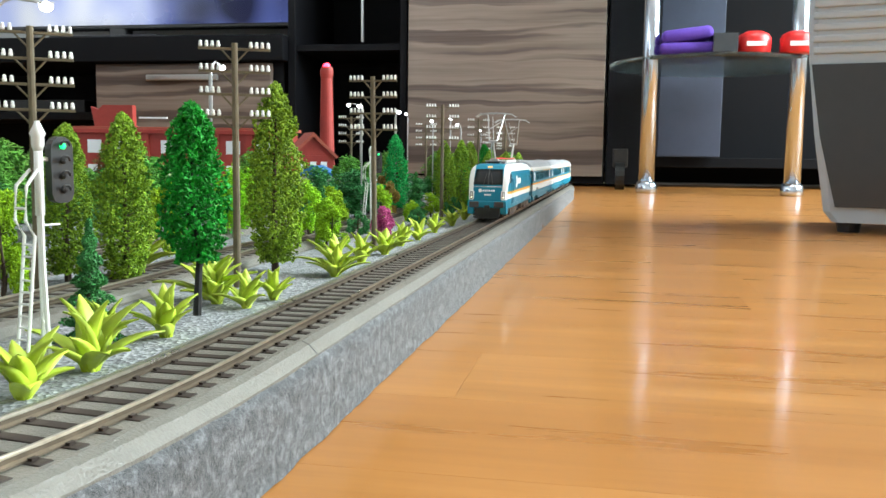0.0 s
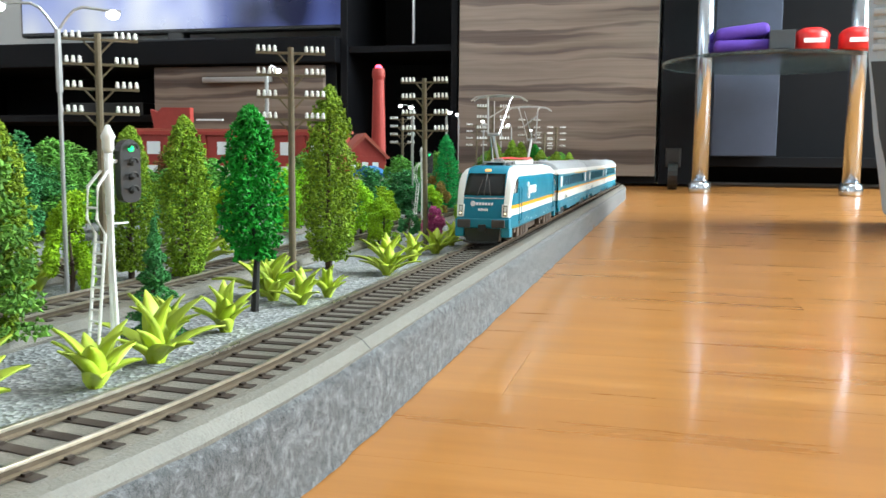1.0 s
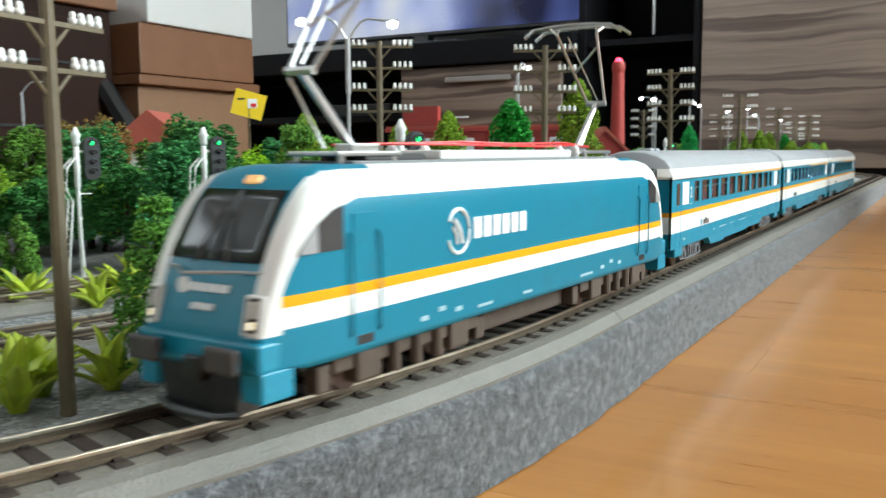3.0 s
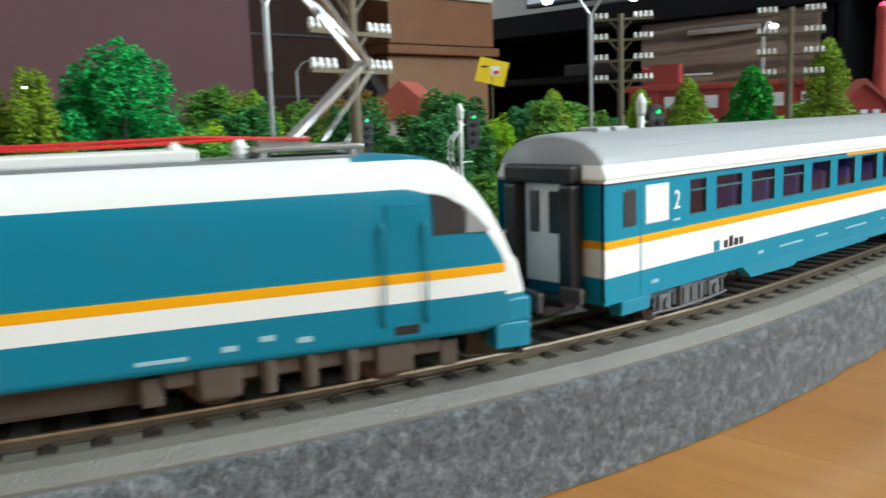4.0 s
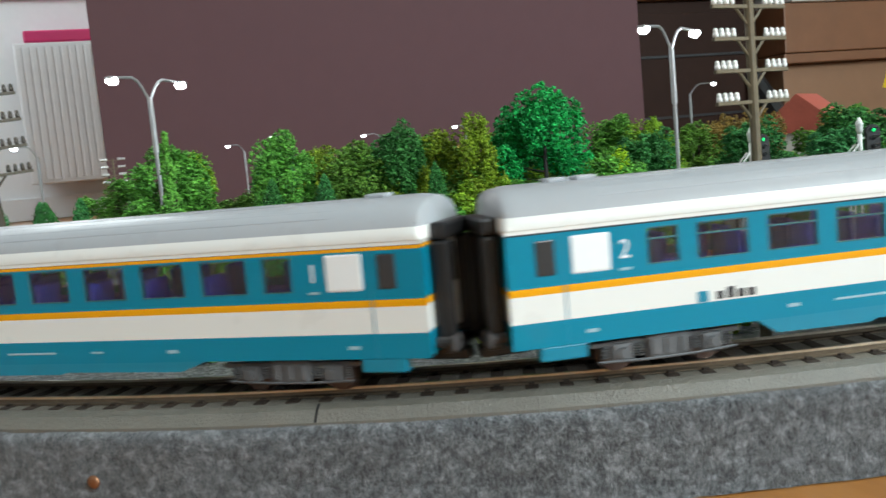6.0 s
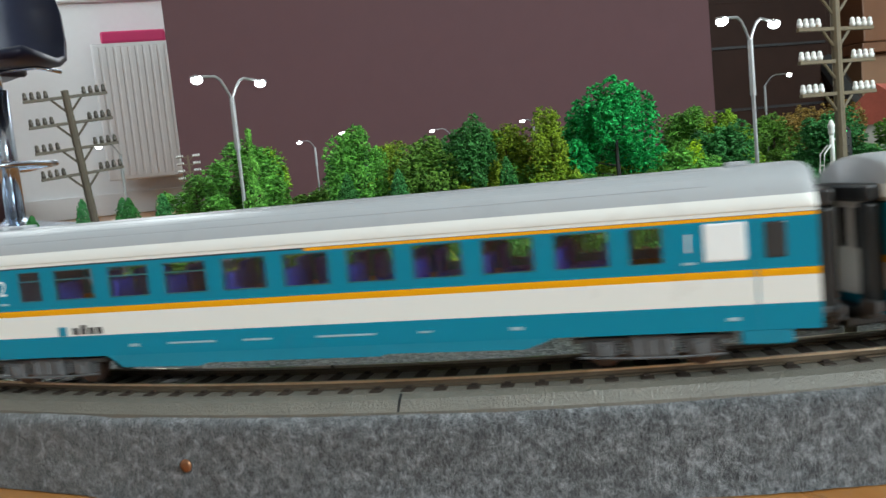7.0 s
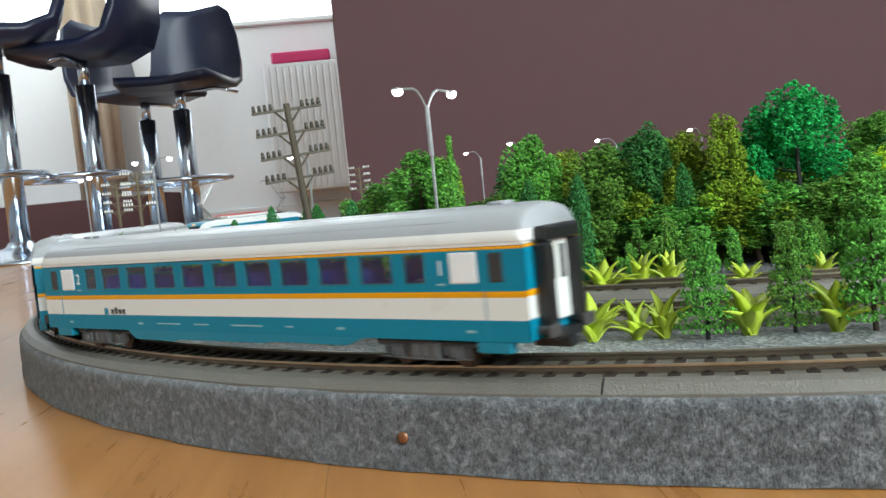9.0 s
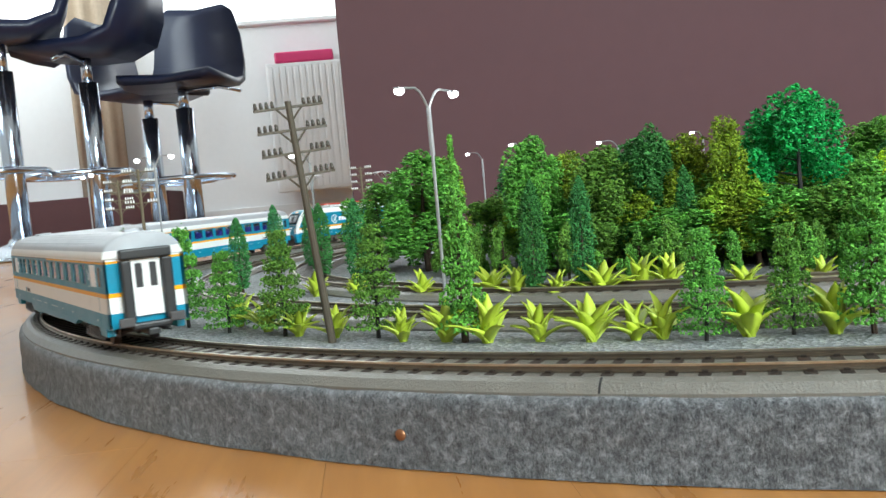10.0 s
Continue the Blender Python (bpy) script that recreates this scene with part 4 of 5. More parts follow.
# ---- buildings on the layout ----
def windows(parent, xs, zs, y, w, h, sgn=-1):
    for x in xs:
        for z in zs:
            part("window", box(B(), x - w / 2, x + w / 2, y - 0.5, y + 0.5, z, z + h, 0.1), M_PLATE, parent, "pale framed window")


hall = holder("factory_hall", "red brick model factory with stepped gable and pale windows", "building", P(-560, 1180, ZG, 0, 0, 8) @ Matrix.Diagonal((1.25, 1, 1.16, 1)))
part("wall", box(B(), -150, 90, -40, 40, 0, 78, 0.5), M_BRICK, hall)
for x in (-112, -70, -27, 10, 48, 86):
    part("pilaster", box(B(), x - 4, x + 4, -43, -40, 0, 78, 0.3), M_BRICK, hall)
part("gable", loft(B(), [[(x, y, z) for x, z in ((-128, 82), (-132, 106), (-124, 102), (-118, 108), (-84, 108), (-84, 84), (-80, 82))] for y in (-43, -30)]), M_BRICK, hall)
part("cornice", box(B(), -155, 95, -45, -40.5, 74, 79, 0.4), M_BRICK, hall)
part("coping", box(B(), -76, -44, -46, -42, 92, 94), M_PLATE, hall, "pale coping strip")
part("roof", box(B(), -154, 94, -43, 43, 78.2, 82, 0.4), M_ROOFTILE, hall)
windows(hall, (-130, -95, -45, -10, 30, 65), (20, 50), -40.2, 16, 16)
villa = holder("gabled_house", "small red brick model house with tiled gable roof", "building", P(-385, 1090, ZG, 0, 0, 32))
part("wall", box(B(), -28, 28, -24, 24, 0, 58, 0.3), M_BRICK, villa)
part("roof", loft(B(), [[(-33, y, 56), (0, y, 88), (33, y, 56), (30, y, 54), (0, y, 82), (-30, y, 54)] for y in (-28, 28)]), M_ROOFTILE, villa)
part("gable_wall", loft(B(), [[(-28, y, 58), (28, y, 58), (0, y, 82)] for y in (-24, 24)]), M_BRICK, villa)
windows(villa, (-14, 0, 14), (14, 38), -24.2, 8, 12)
stack = holder("factory_chimney", "tall red brick model chimney with a glowing red top", "chimney", P(-440, 1330, ZG))
part("shaft", lathe(B(), [(14, 0), (13, 20), (9, 180), (10.5, 186), (10.5, 192), (9, 198)], 20), M_BRICK, stack)
part("warning_light", blob(B(), (0, 0, 199), 6, 10), M_REDLED, stack, "glowing red light")
shed = holder("blue_shed", "low blue-roofed model shed among trees", "building", P(-345, 1010, ZG))
part("wall", box(B(), -30, 30, -15, 15, 0, 34, 0.3), M_STONE, shed)
part("roof", loft(B(), [[(-33, y, 33), (0, y, 46), (33, y, 33)] for y in (-18, 18)]), M_BLUE, shed)
cottage = holder("red_roofed_house", "model house with orange-red tiled roof behind trees", "building", P(-800, 700, ZG, 0, 0, 30))
part("wall", box(B(), -50, 50, -35, 35, 0, 60, 0.3), M_STONE, cottage)
part("roof", loft(B(), [[(-56, y, 58), (0, y, 105), (56, y, 58)] for y in (-40, 40)]), M_ROOFTILE, cottage)
sign = holder("yellow_sign", "yellow notice card on a thin stick", "sign", P(-649, 691, ZG + 6, 0, 0, 42))
part("stick", rod(B(), (0, 0, -6.3), (0, 0, 100), 0.8, 0.8, 6), M_POLE, sign)
card = part("card", box(B(), -17, 17, -0.4, 0.4, 88, 116, 0.1, Matrix.Translation((0, 0, 102)) @ Matrix.Rotation(radians(15), 4, "Y") @ Matrix.Translation((0, 0, -102))), M_YELLOW, sign)
part("picture_patch", box(B(), -1, 9, -0.75, -0.35, 98, 108, 0.1), M_PLATE, card, "white printed patch")
part("picture_patch", box(B(), 2, 8, -1.0, -0.7, 99, 103, 0.1), M_RED, card, "red printed patch")
part("print_bar", box(B(), -12, -4, -0.75, -0.35, 107, 109), M_DARKPRINT, card)

# ---- furniture round the layout ----
def handle_bar(parent, x0, x1, y, z, mat_=None):
    part("handle", box(B(), x0, x1, y - 22, y - 8, z - 9, z + 9, 3), mat_ or M_SILVER, parent, "brushed metal bar handle")


YB = 2580
tall = holder("tall_cabinet", "tall cabinet with striped zebra-wood door", "cabinet")
part("body", box(B(), -600, -4, YB + 20, YB + 420, 8, 2050, 2), M_CARCASS, tall)
part("door", box(B(), -597, -8, YB, YB + 18, 30, 2040, 2), M_ZEBRA, tall, "striped zebra-wood door")
bench = holder("tv_bench", "black television bench with zebra-wood drawer", "tv bench")
part("body", box(B(), -1640, -1000, YB + 20, YB + 420, 8, 400, 3), M_CARCASS, bench)
part("top", box(B(), -2620, -985, YB - 30, YB + 430, 372, 452, 4), M_CARCASS, bench)
part("side", box(B(), -2620, -2570, YB + 20, YB + 420, 8, 370, 3), M_CARCASS, bench)
drawer = part("drawer", box(B(), -1638, -1036, YB - 5, YB + 18, 60, 368, 2), M_ZEBRA, bench, "striped zebra-wood drawer front")
handle_bar(drawer, -1450, -1206, YB - 5, 322)
part("shelf", box(B(), -2570, -1642, YB + 40, YB + 420, 190, 215, 2), M_CARCASS, bench)
part("back", box(B(), -2570, -1000, YB + 400, YB + 418, 10, 370), M_CARCASS, bench)
settop = thing("set_top_box", box(B(), -2050, -1750, YB + 100, YB + 300, 216, 260, 4), M_BLACK, "black set-top box on the bench shelf", "electronics")
tv = holder("television", "large black flat television showing a bluish picture", "television")
part("frame", box(B(), -2280, -1020, YB + 150, YB + 190, 500, 1220, 6), M_BLACK, tv)
part("screen", box(B(), -2268, -1032, YB + 146, YB + 149, 515, 1208), M_TVGLASS, tv, "bluish glowing screen")
part("stand", box(B(), -1850, -1450, YB + 60, YB + 260, 452.5, 470, 4), M_BLACK, tv)
part("neck", box(B(), -1680, -1620, YB + 150, YB + 200, 470, 505, 3), M_BLACK, tv)
book = holder("black_shelf_unit", "tall black open shelf unit with a glass door", "shelf")
for x0, x1 in ((-984, -960), (-625, -604)):
    part("side", box(B(), x0, x1, YB + 10, YB + 420, 8, 2050, 2), M_CARCASS, book)
for z in (8, 405, 800, 1200, 1600, 2030):
    part("shelf", box(B(), -960, -625, YB + 20, YB + 400, z, z + 20, 1), M_CARCASS, book)
part("back", box(B(), -960, -625, YB + 400, YB + 410, 8, 2050), M_CARCASS, book)
part("glass_edge", box(B(), -747, -741, YB + 8, YB + 16, 430, 1180), M_SILVER, book, "bright glass door edge")

side_cab = holder("dark_side_cabinet", "tall black cabinet beside the zebra-wood one", "cabinet")
part("body", box(B(), 2, 110, YB + 10, YB + 420, 8, 2050, 2), M_CARCASS, side_cab)
low = holder("dark_niche_unit", "dark open niche unit behind the glass table", "shelf")
part("back", box(B(), 112, 1500, YB + 380, YB + 400, 8, 1600), M_CARCASS, low)
part("shelf", box(B(), 112, 1500, YB + 100, YB + 378, 60, 90, 2), M_CARCASS, low)
part("panel", box(B(), 150, 330, YB + 60, YB + 84, 92, 1300, 2), mat("grey_panel", (0.04, 0.05, 0.085), 0.6, scale=30), low, "pale grey upright panel")

# ---- glass table ----
table = holder("glass_table", "round two-tier glass table on chrome legs", "table", P(268, 2330, 0))
for z in (318, 640):
    part("glass_top", lathe(B(), [(0.5, z), (262, z), (266, z + 3), (266, z + 7), (262, z + 10), (0.5, z + 10)], 48), M_TABLEGLASS, table, "round greenish glass shelf", smooth=False)
for a in (227, 313, 25):
    x, y = 246 * math.cos(radians(a)), 246 * math.sin(radians(a))
    leg = part("leg", rod(B(), (x, y, 24), (x, y, 655), 19, 19, 20), M_CHROME, table, "chrome tube leg", smooth=True)
    part("foot", lathe(B(), [(24, 0), (26, 4), (26, 22), (19, 30)], 20, (x, y, 0)), M_CHROME, leg, smooth=True)
cloth = holder("folded_cloth", "stack of two folded purple cloths on the glass shelf", "cloth")
part("fold", box(B(), 118, 262, 2110, 2260, 328.5, 357, 11), M_PURPLE, cloth, smooth=True)
part("fold", box(B(), 122, 240, 2112, 2250, 357.5, 388, 12, Matrix.Translation((180, 2180, 372)) @ Matrix.Rotation(radians(-7), 4, "Y") @ Matrix.Translation((-180, -2180, -370))), M_PURPLE, cloth, smooth=True)
for i, (x, y) in enumerate(((330, 2120), (425, 2125))):
    can = holder("red_tin", "small red tin with white print on the glass shelf", "tin", P(x, y, 328.4), "red tins")
    part("body", lathe(B(), [(36, 0), (38, 3), (38, 34), (32, 44), (20, 50)], 20), M_RED, can, smooth=True)
    part("print", box(B(), -22, 22, -39.5, -37, 14, 24), M_PLATE, can)
papers = thing("dark_packet", box(B(), 235, 290, 2080, 2180, 328.4, 372, 2), M_SMOKE, "small dark packets on the glass shelf", "packet")
roller = holder("wheeled_stand", "small black wheeled stand at the cabinet foot", "stand", P(40, 2380, 0))
part("wheel", rod(B(), (-12, 0, 38), (12, 0, 38), 38, 38, 20), M_BLACK, roller)
part("fork", box(B(), -20, 20, -14, 14, 60, 110, 3), M_BLACK, roller)

# ---- air dehumidifier ----
dry = holder("dehumidifier", "white dehumidifier with smoky water tank and side vents", "appliance", P(398, 1120, 0, 0, 0, -14))
prof = [(-118, 12), (-128, 24), (-142, 110), (-152, 195), (-158, 300), (-150, 520), (150, 520), (158, 300), (152, 195), (142, 110), (128, 24), (118, 12)]
part("body", loft(B(), [[(x * k, y, z) for x, z in prof] for y, k in ((-95, 0.94), (-88, 1.0), (90, 1.0), (95, 0.96))]), M_CASING, dry)
for k in range(11):
    part("louvre", box(B(), -149 - 0.4 * k, 149 + 0.4 * k, -98.5, -90, 204 + k * 13, 212 + k * 13, 2), M_CASING, dry)
part("tank", loft(B(), [[(x, y, z) for x, z in ((-116, 30), (-136, 110), (-149, 192), (149, 192), (136, 110), (116, 30))] for y in (-101, -80)]), M_SMOKE, dry, "smoky transparent water tank")
for k in range(10):
    part("vent", box(B(), -52, 130, -99.2, -90, 213.5 + k * 13, 216 + k * 13, 0.4), M_BLACK, dry, "black vent slot")
for x in (-100, 100):
    for y in (-70, 70):
        part("foot", lathe(B(), [(12, 0), (14, 12)], 12, (x, y, 0)), M_BLACK, dry)

# ---- dark brown counter, wooden chest, radiator and stools ----
counter = holder("kitchen_counter", "high dark brown laminate counter front", "counter")
part("front", box(B(), -1540, -1515, -138, 930, 0, 1000, 1.5), M_BROWN, counter)
part("body", box(B(), -2080, -1541, -136, 926, 0, 998, 1), M_BROWN, counter)
part("worktop", box(B(), -2100, -1490, -160, 950, 1001, 1040, 3), M_ENAMEL, counter)
chest = holder("wooden_chest", "alder wood chest with a white box on it", "chest")
part("body", box(B(), -2330, -1745, 1500, 1900, 8, 250, 2), M_TANWOOD, chest)
part("top", box(B(), -2360, -1715, 1480, 1920, 251, 276, 3), M_ORANGEWOOD, chest)

dark_chest = holder("dark_wood_sideboard", "dark reddish-brown wooden sideboard beside the counter", "sideboard")
part("body", box(B(), -2300, -1800, 960, 1470, 8, 430, 3), M_DARKWOOD, dark_chest)
part("top", box(B(), -2320, -1780, 945, 1478, 431, 462, 4), M_ORANGEWOOD, dark_chest)
for z in (140, 290):
    part("drawer_line", box(B(), -1790, -1784, 1000, 1430, z, z + 6), M_BLACK, dark_chest)
part("panel", box(B(), -1799, -1788, 990, 1440, 60, 400, 2), M_DARKWOOD, dark_chest)
carton = thing("white_carton", box(B(), -2450, -1700, 1500, 1880, 402, 660, 4), M_PAPER, "large white cardboard box lying on wood", "box")
tray = thing("wooden_shelf", box(B(), -2450, -1710, 1480, 1890, 277, 401, 3), M_ORANGEWOOD, "alder wood board under the white box", "board")
strap = thing("black_strap", tube(B(), [(-2300, 1440, 480), (-2100, 1430, 380), (-1800, 1440, 240), (-1700, 1440, 120)], 26, 8), M_BLACK, "black strut leaning before the chest", "strut")

rad = holder("radiator", "white ribbed panel radiator on the wall", "radiator", P(RX0 + 90, -300, 0))
part("panel", box(B(), -45, 45, -180, 160, 140, 690, 6), M_ENAMEL, rad)
for k in range(12):
    part("rib", box(B(), 44, 48, -172 + k * 28, -152 + k * 28, 155, 675, 1.8), M_ENAMEL, rad)
basin = thing("magenta_tray", box(B(), -3790, -3670, -440, -190, 690.5, 738, 8), M_PINK, "magenta plastic tray on the radiator", "tray")
sill = thing("window_1", box(B(), RX0 - 140, RX0 + 40, -1640, 140, 880, 898, 3), M_ENAMEL, "white window sill over the radiator", "window", kind="structure")


def bar_stool(m):
    root = holder("bar_stool", "navy plastic bar stool with chrome column and footring", "bar stool", m, "bar stools at the counter")
    part("base", lathe(B(), [(205, 0), (208, 6), (190, 14), (90, 30), (40, 46), (32, 60)], 36), M_CHROME, root, smooth=True)
    part("column", rod(B(), (0, 0, 50), (0, 0, 540), 28, 28, 20), M_CHROME, root, smooth=True)
    part("piston", rod(B(), (0, 0, 538), (0, 0, 640), 16, 16, 16), M_CHROME, root, smooth=True)
    ring = [(150 * math.cos(a), 150 * math.sin(a) - 60, 250) for a in [i * math.tau / 28 for i in range(29)]]
    part("footring", tube(B(), ring, 10, 8), M_CHROME, root, smooth=True)
    part("lever", tube(B(), [(0, 0, 610), (120, 0, 615), (190, 0, 590)], 7, 8), M_CHROME, root, smooth=True)
    bm = B()
    secs = []
    for y, z, w in ((-190, 640, 150), (-180, 655, 180), (-60, 640, 205), (90, 640, 205), (165, 665, 200), (200, 740, 195), (215, 860, 185), (222, 960, 160), (224, 990, 120)):
        w, y = w * 0.8, y * 0.85
        n = Vector((0, 0.0, 1)) if y < 130 else Vector((0, -1, 0.15))
        secs.append([(-w, y, z + 14), (0, y, z), (w, y, z + 14), (w, y + n.y * -22, z - 16 * n.z), (0, y + n.y * -22, z - 22 * n.z), (-w, y + n.y * -22, z - 16 * n.z)])
    part("seat_shell", loft(bm, secs), M_STOOL, root, "moulded navy plastic seat", smooth=True)
    return root


stool = bar_stool(P(-2750, -660, 0, 0, 0, 80))
stool.scale = (1, 1, 0.78)
copy_thing(stool, P(-2600, -905, 0, 0, 0, -10) @ Matrix.Diagonal((1, 1, 1.19, 1)))
copy_thing(stool, P(-2450, -1090, 0, 0, 0, 20) @ Matrix.Diagonal((1, 1, 1.25, 1)))
copy_thing(stool, P(-2960, -820, 0, 0, 0, 150) @ Matrix.Diagonal((1, 1, 1.0, 1)))
drape = thing("beige_curtain", loft(B(), [[(-3700 + 18 * math.sin(i * 1.3) + d, -1300 + i * 14, z) for i in range(15)] + [(-3712 + 18 * math.sin(i * 1.3) + d, -1300 + i * 14, z) for i in range(14, -1, -1)] for z, d in ((150, 0), (1500, 10))]), mat("beige_cloth", (0.50, 0.40, 0.30), 0.9, scale=60), "beige hanging curtain by the wall", "curtain", smooth=True)
plinth = thing("baseboard", box(B(), RX0, RX0 + 18, -900, RY1, 0, 90, 2), M_ENAMEL, "white skirting board along the wall", "baseboard", kind="structure")
kick = thing("low_cabinet", box(B(), RX0 + 2, RX0 + 300, -2000, -905, 2, 190, 4), M_BROWN, "low dark brown cabinet against the wall", "cabinet")


def copper_pin(m):
    root = holder("copper_pin", "small copper pin pressed into the felt edging", "pin", m, "pins in the felt")
    part("head", lathe(B(), [(1.5, 0), (1.9, 0.3), (1.7, 0.8), (0.8, 1.1)], 12), mat("copper", (0.32, 0.15, 0.08), 0.4, metal=0.8), root, smooth=True)
    return root


x, y, h = line(329.3, HALF + 0.3)
pin = copper_pin(P(x, y, 11, 90, 0, h + 180))
x, y, h = line(-780, HALF + 0.8)
copy_thing(pin, P(x, y, 4, 90, 0, h + 180))
# ---- locomotive ----
NOSE = [(78, 43.0), (83, 42.6), (87, 41.2), (90, 39.2), (93, 36.3), (96, 32.4), (98.5, 28.2), (100.5, 24.0), (102, 20.0), (103.2, 16.5), (104, 14.2)]


def nose_x(z):
    for (xa, za), (xb, zb) in zip(NOSE, NOSE[1:]):
        if za >= z >= zb:
            return xa + (xb - xa) * (za - z) / (za - zb)
    return 104.0


def loco_ring(x, zt, w, zb):
    half = [(w, zb), (w * 1.01, min(10, zt - 5)), (w, min(22, zt - 3.4)), (w, min(31, zt - 2.2)), (w * 0.985, min(35.4, zt - 1.4)), (w * 0.93, min(38.6, zt - 0.8)), (w * 0.82, min(41.2, zt - 0.35)), (w * 0.62, zt - 0.1), (w * 0.3, zt)]
    ring = [(x, y, z) for y, z in half] + [(x, -y, z) for y, z in reversed(half)]
    return ring


def electric_loco():
    root = holder("electric_locomotive", "teal and white model electric locomotive with orange stripe on the track", "locomotive")
    secs = []
    stations = [(-x, zt) for x, zt in reversed(NOSE)] + [(x, 43.0) for x in range(-70, 71, 10)] + NOSE
    for x, zt in stations:
        a = abs(x)
        w = 16.9 - max(0, a - 82) ** 2 * 0.0034
        secs.append(loco_ring(x, zt, w, 8.8 if a < 96 else 9.4))
    body = part("body", loft(B(), secs), M_LOCO, root, smooth=True)
    # roof trough with equipment
    eq = box(B(), -70, 70, -9.5, 9.5, 42.6, 43.5, 0.2)
    part("roof_trough", eq, mat("roof_walk", (0.17, 0.175, 0.18), 0.6), root, "dark grey roof walkway")
    part("roof_hood", box(B(), -40, 34, -7, 7, 43.4, 45.6, 0.5), M_WHITE, root)
    for x in (-48, -36, 24, 38, 46, 52):
        part("insulator", lathe(B(), [(1.3, 43), (1.3, 44.2), (1.8, 44.6), (1.1, 45.2), (1.7, 45.6), (1.0, 46.4), (0.8, 47)], 10, (x, 4.5 if x < 0 else -4.5, 0)), M_INSUL, root, smooth=True)
    part("cable", tube(B(), [(-62, 3, 46.5), (-40, 4.5, 47.6), (-10, 2, 47.2), (10, -2, 47.6), (30, -4.5, 47.2), (62, -3, 46.6)], 0.36, 6), M_RED, root, "red roof cable")
    part("cable", tube(B(), [(-48, 4.5, 47), (-20, 5.5, 46.6), (20, 3.2, 46.9), (46, -4.5, 47)], 0.34, 6), M_RED, root, "red roof cable")
    part("grille_box", box(B(), 40, 62, -6.5, 6.5, 43.4, 45, 0.3), M_BUFFER, root)
    for sg in (-1, 1):
        # windscreen, lower front trim
        bm = B()
        grid = []
        for z in (26.8, 29.0, 31.5, 34.0, 36.4, 38.6):
            half = 12.2 - (z - 26.8) * 0.1
            grid.append([bm.verts.new((sg * (nose_x(z) + 0.35 - 0.0022 * y * y), y, z + 0.15)) for y in [half * k / 4 for k in range(-4, 5)]])
        for a, b in zip(grid, grid[1:]):
            for k in range(8):
                bm.faces.new((a[k], a[k + 1], b[k + 1], b[k]) if sg > 0 else (a[k + 1], a[k], b[k], b[k + 1]))
        bmesh.ops.solidify(bm, geom=bm.faces[:], thickness=0.4)
        part("windscreen", bm, M_SMOKE, root, "dark tinted windscreen", smooth=True)
        part("windscreen_post", tube(B(), [(sg * (nose_x(z) + 0.75), 0, z + 0.1) for z in (27, 31, 35, 38.4)], 0.35, 6), M_BLACK, root)
        for y in (-4.0, 4.0):
            part("wiper", tube(B(), [(sg * (nose_x(26.4) + 0.9), y, 26.4), (sg * (nose_x(30) + 1.0), y * 0.8, 30), (sg * (nose_x(35.5) + 0.9), y * 0.45, 35.5)], 0.22, 5), M_BUFFER, root, "thin wiper arm")
        part("handrail", tube(B(), [(sg * 99.2, -13.4, 25.4), (sg * 100.9, -8, 25.5), (sg * 106.4, 0, 25.6), (sg * 100.9, 8, 25.5), (sg * 99.2, 13.4, 25.4)], 0.3, 6), M_SILVER, root)
        part("top_headlight", box(B(), -0.5, 0.5, -1.9, 1.9, -1.0, 1.0, 0.25, Matrix.Translation((sg * (nose_x(40.2) + 0.1), 0, 40.3)) @ Matrix.Rotation(radians(-50 * sg), 4, "Y")), M_AMBER, root, "amber top headlight")
        for y in (-13.0, 13.0):
            m = Matrix.Translation((sg * (nose_x(18.6) - 0.3), y, 18.8)) @ Matrix.Rotation(radians(-14 * sg), 4, "Y") @ Matrix.Rotation(radians(math.copysign(13, y) * sg), 4, "Z")
            lamp = part("headlight", box(B(), -0.7, 0.7, -1.9, 1.9, -3.4, 3.4, 0.35, m), M_WHITE, root, "white headlight housing")
            part("bezel", box(B(), -0.85, 0.85, -1.2, 1.2, -2.9, 2.9, 0.2, m), M_BUFFER, lamp)
            part("lens", box(B(), -0.98, 0.98, -0.85, 0.85, -0.6, 2.4, 0.3, m), M_LENS, lamp)
            part("lens", box(B(), -0.98, 0.98, -0.8, 0.8, -2.4, -1.0, 0.3, m), M_HEADLIGHT if sg > 0 else M_LENS, lamp, "small round lamp")
            bm = box(B(), 104.3, 107.0, -1.2, 1.2, 10.9, 13.3, 0.2)
            box(bm, 107.0, 108.4, -3.9, 3.9, 9.9, 14.3, 0.6)
            bmesh.ops.transform(bm, matrix=Matrix.Translation((0, math.copysign(10.1, y), 0)) @ (Matrix.Identity(4) if sg > 0 else Matrix.Rotation(math.pi, 4, "Z")), verts=bm.verts)
            part("buffer", bm, M_BUFFER, root, "grey rectangular buffer plate")
        bm = box(B(), 96, 104.4, -16, 16, 9.6, 14.6, 0.6)
        for y in (-13.6, 13.6):
            box(bm, 96, 104.0, y - 2.6, y + 2.6, 4.6, 9.8, 0.4)
        if sg < 0:
            bmesh.ops.rotate(bm, verts=bm.verts, cent=(0, 0, 0), matrix=Matrix.Rotation(math.pi, 3, "Z"))
        part("buffer_beam", bm, M_TEAL, root)
        bm = loft(B(), [[(92, -9, 2.5), (92, 9, 2.5), (92, 10.5, 10), (92, -10.5, 10)], [(103.5, -9.5, 1.6), (103.5, 9.5, 1.6), (103.8, 10.6, 9.5), (103.8, -10.6, 9.5)]])
        box(bm, 103.2, 105.6, -2.2, 2.2, 7.2, 11.4, 0.4)
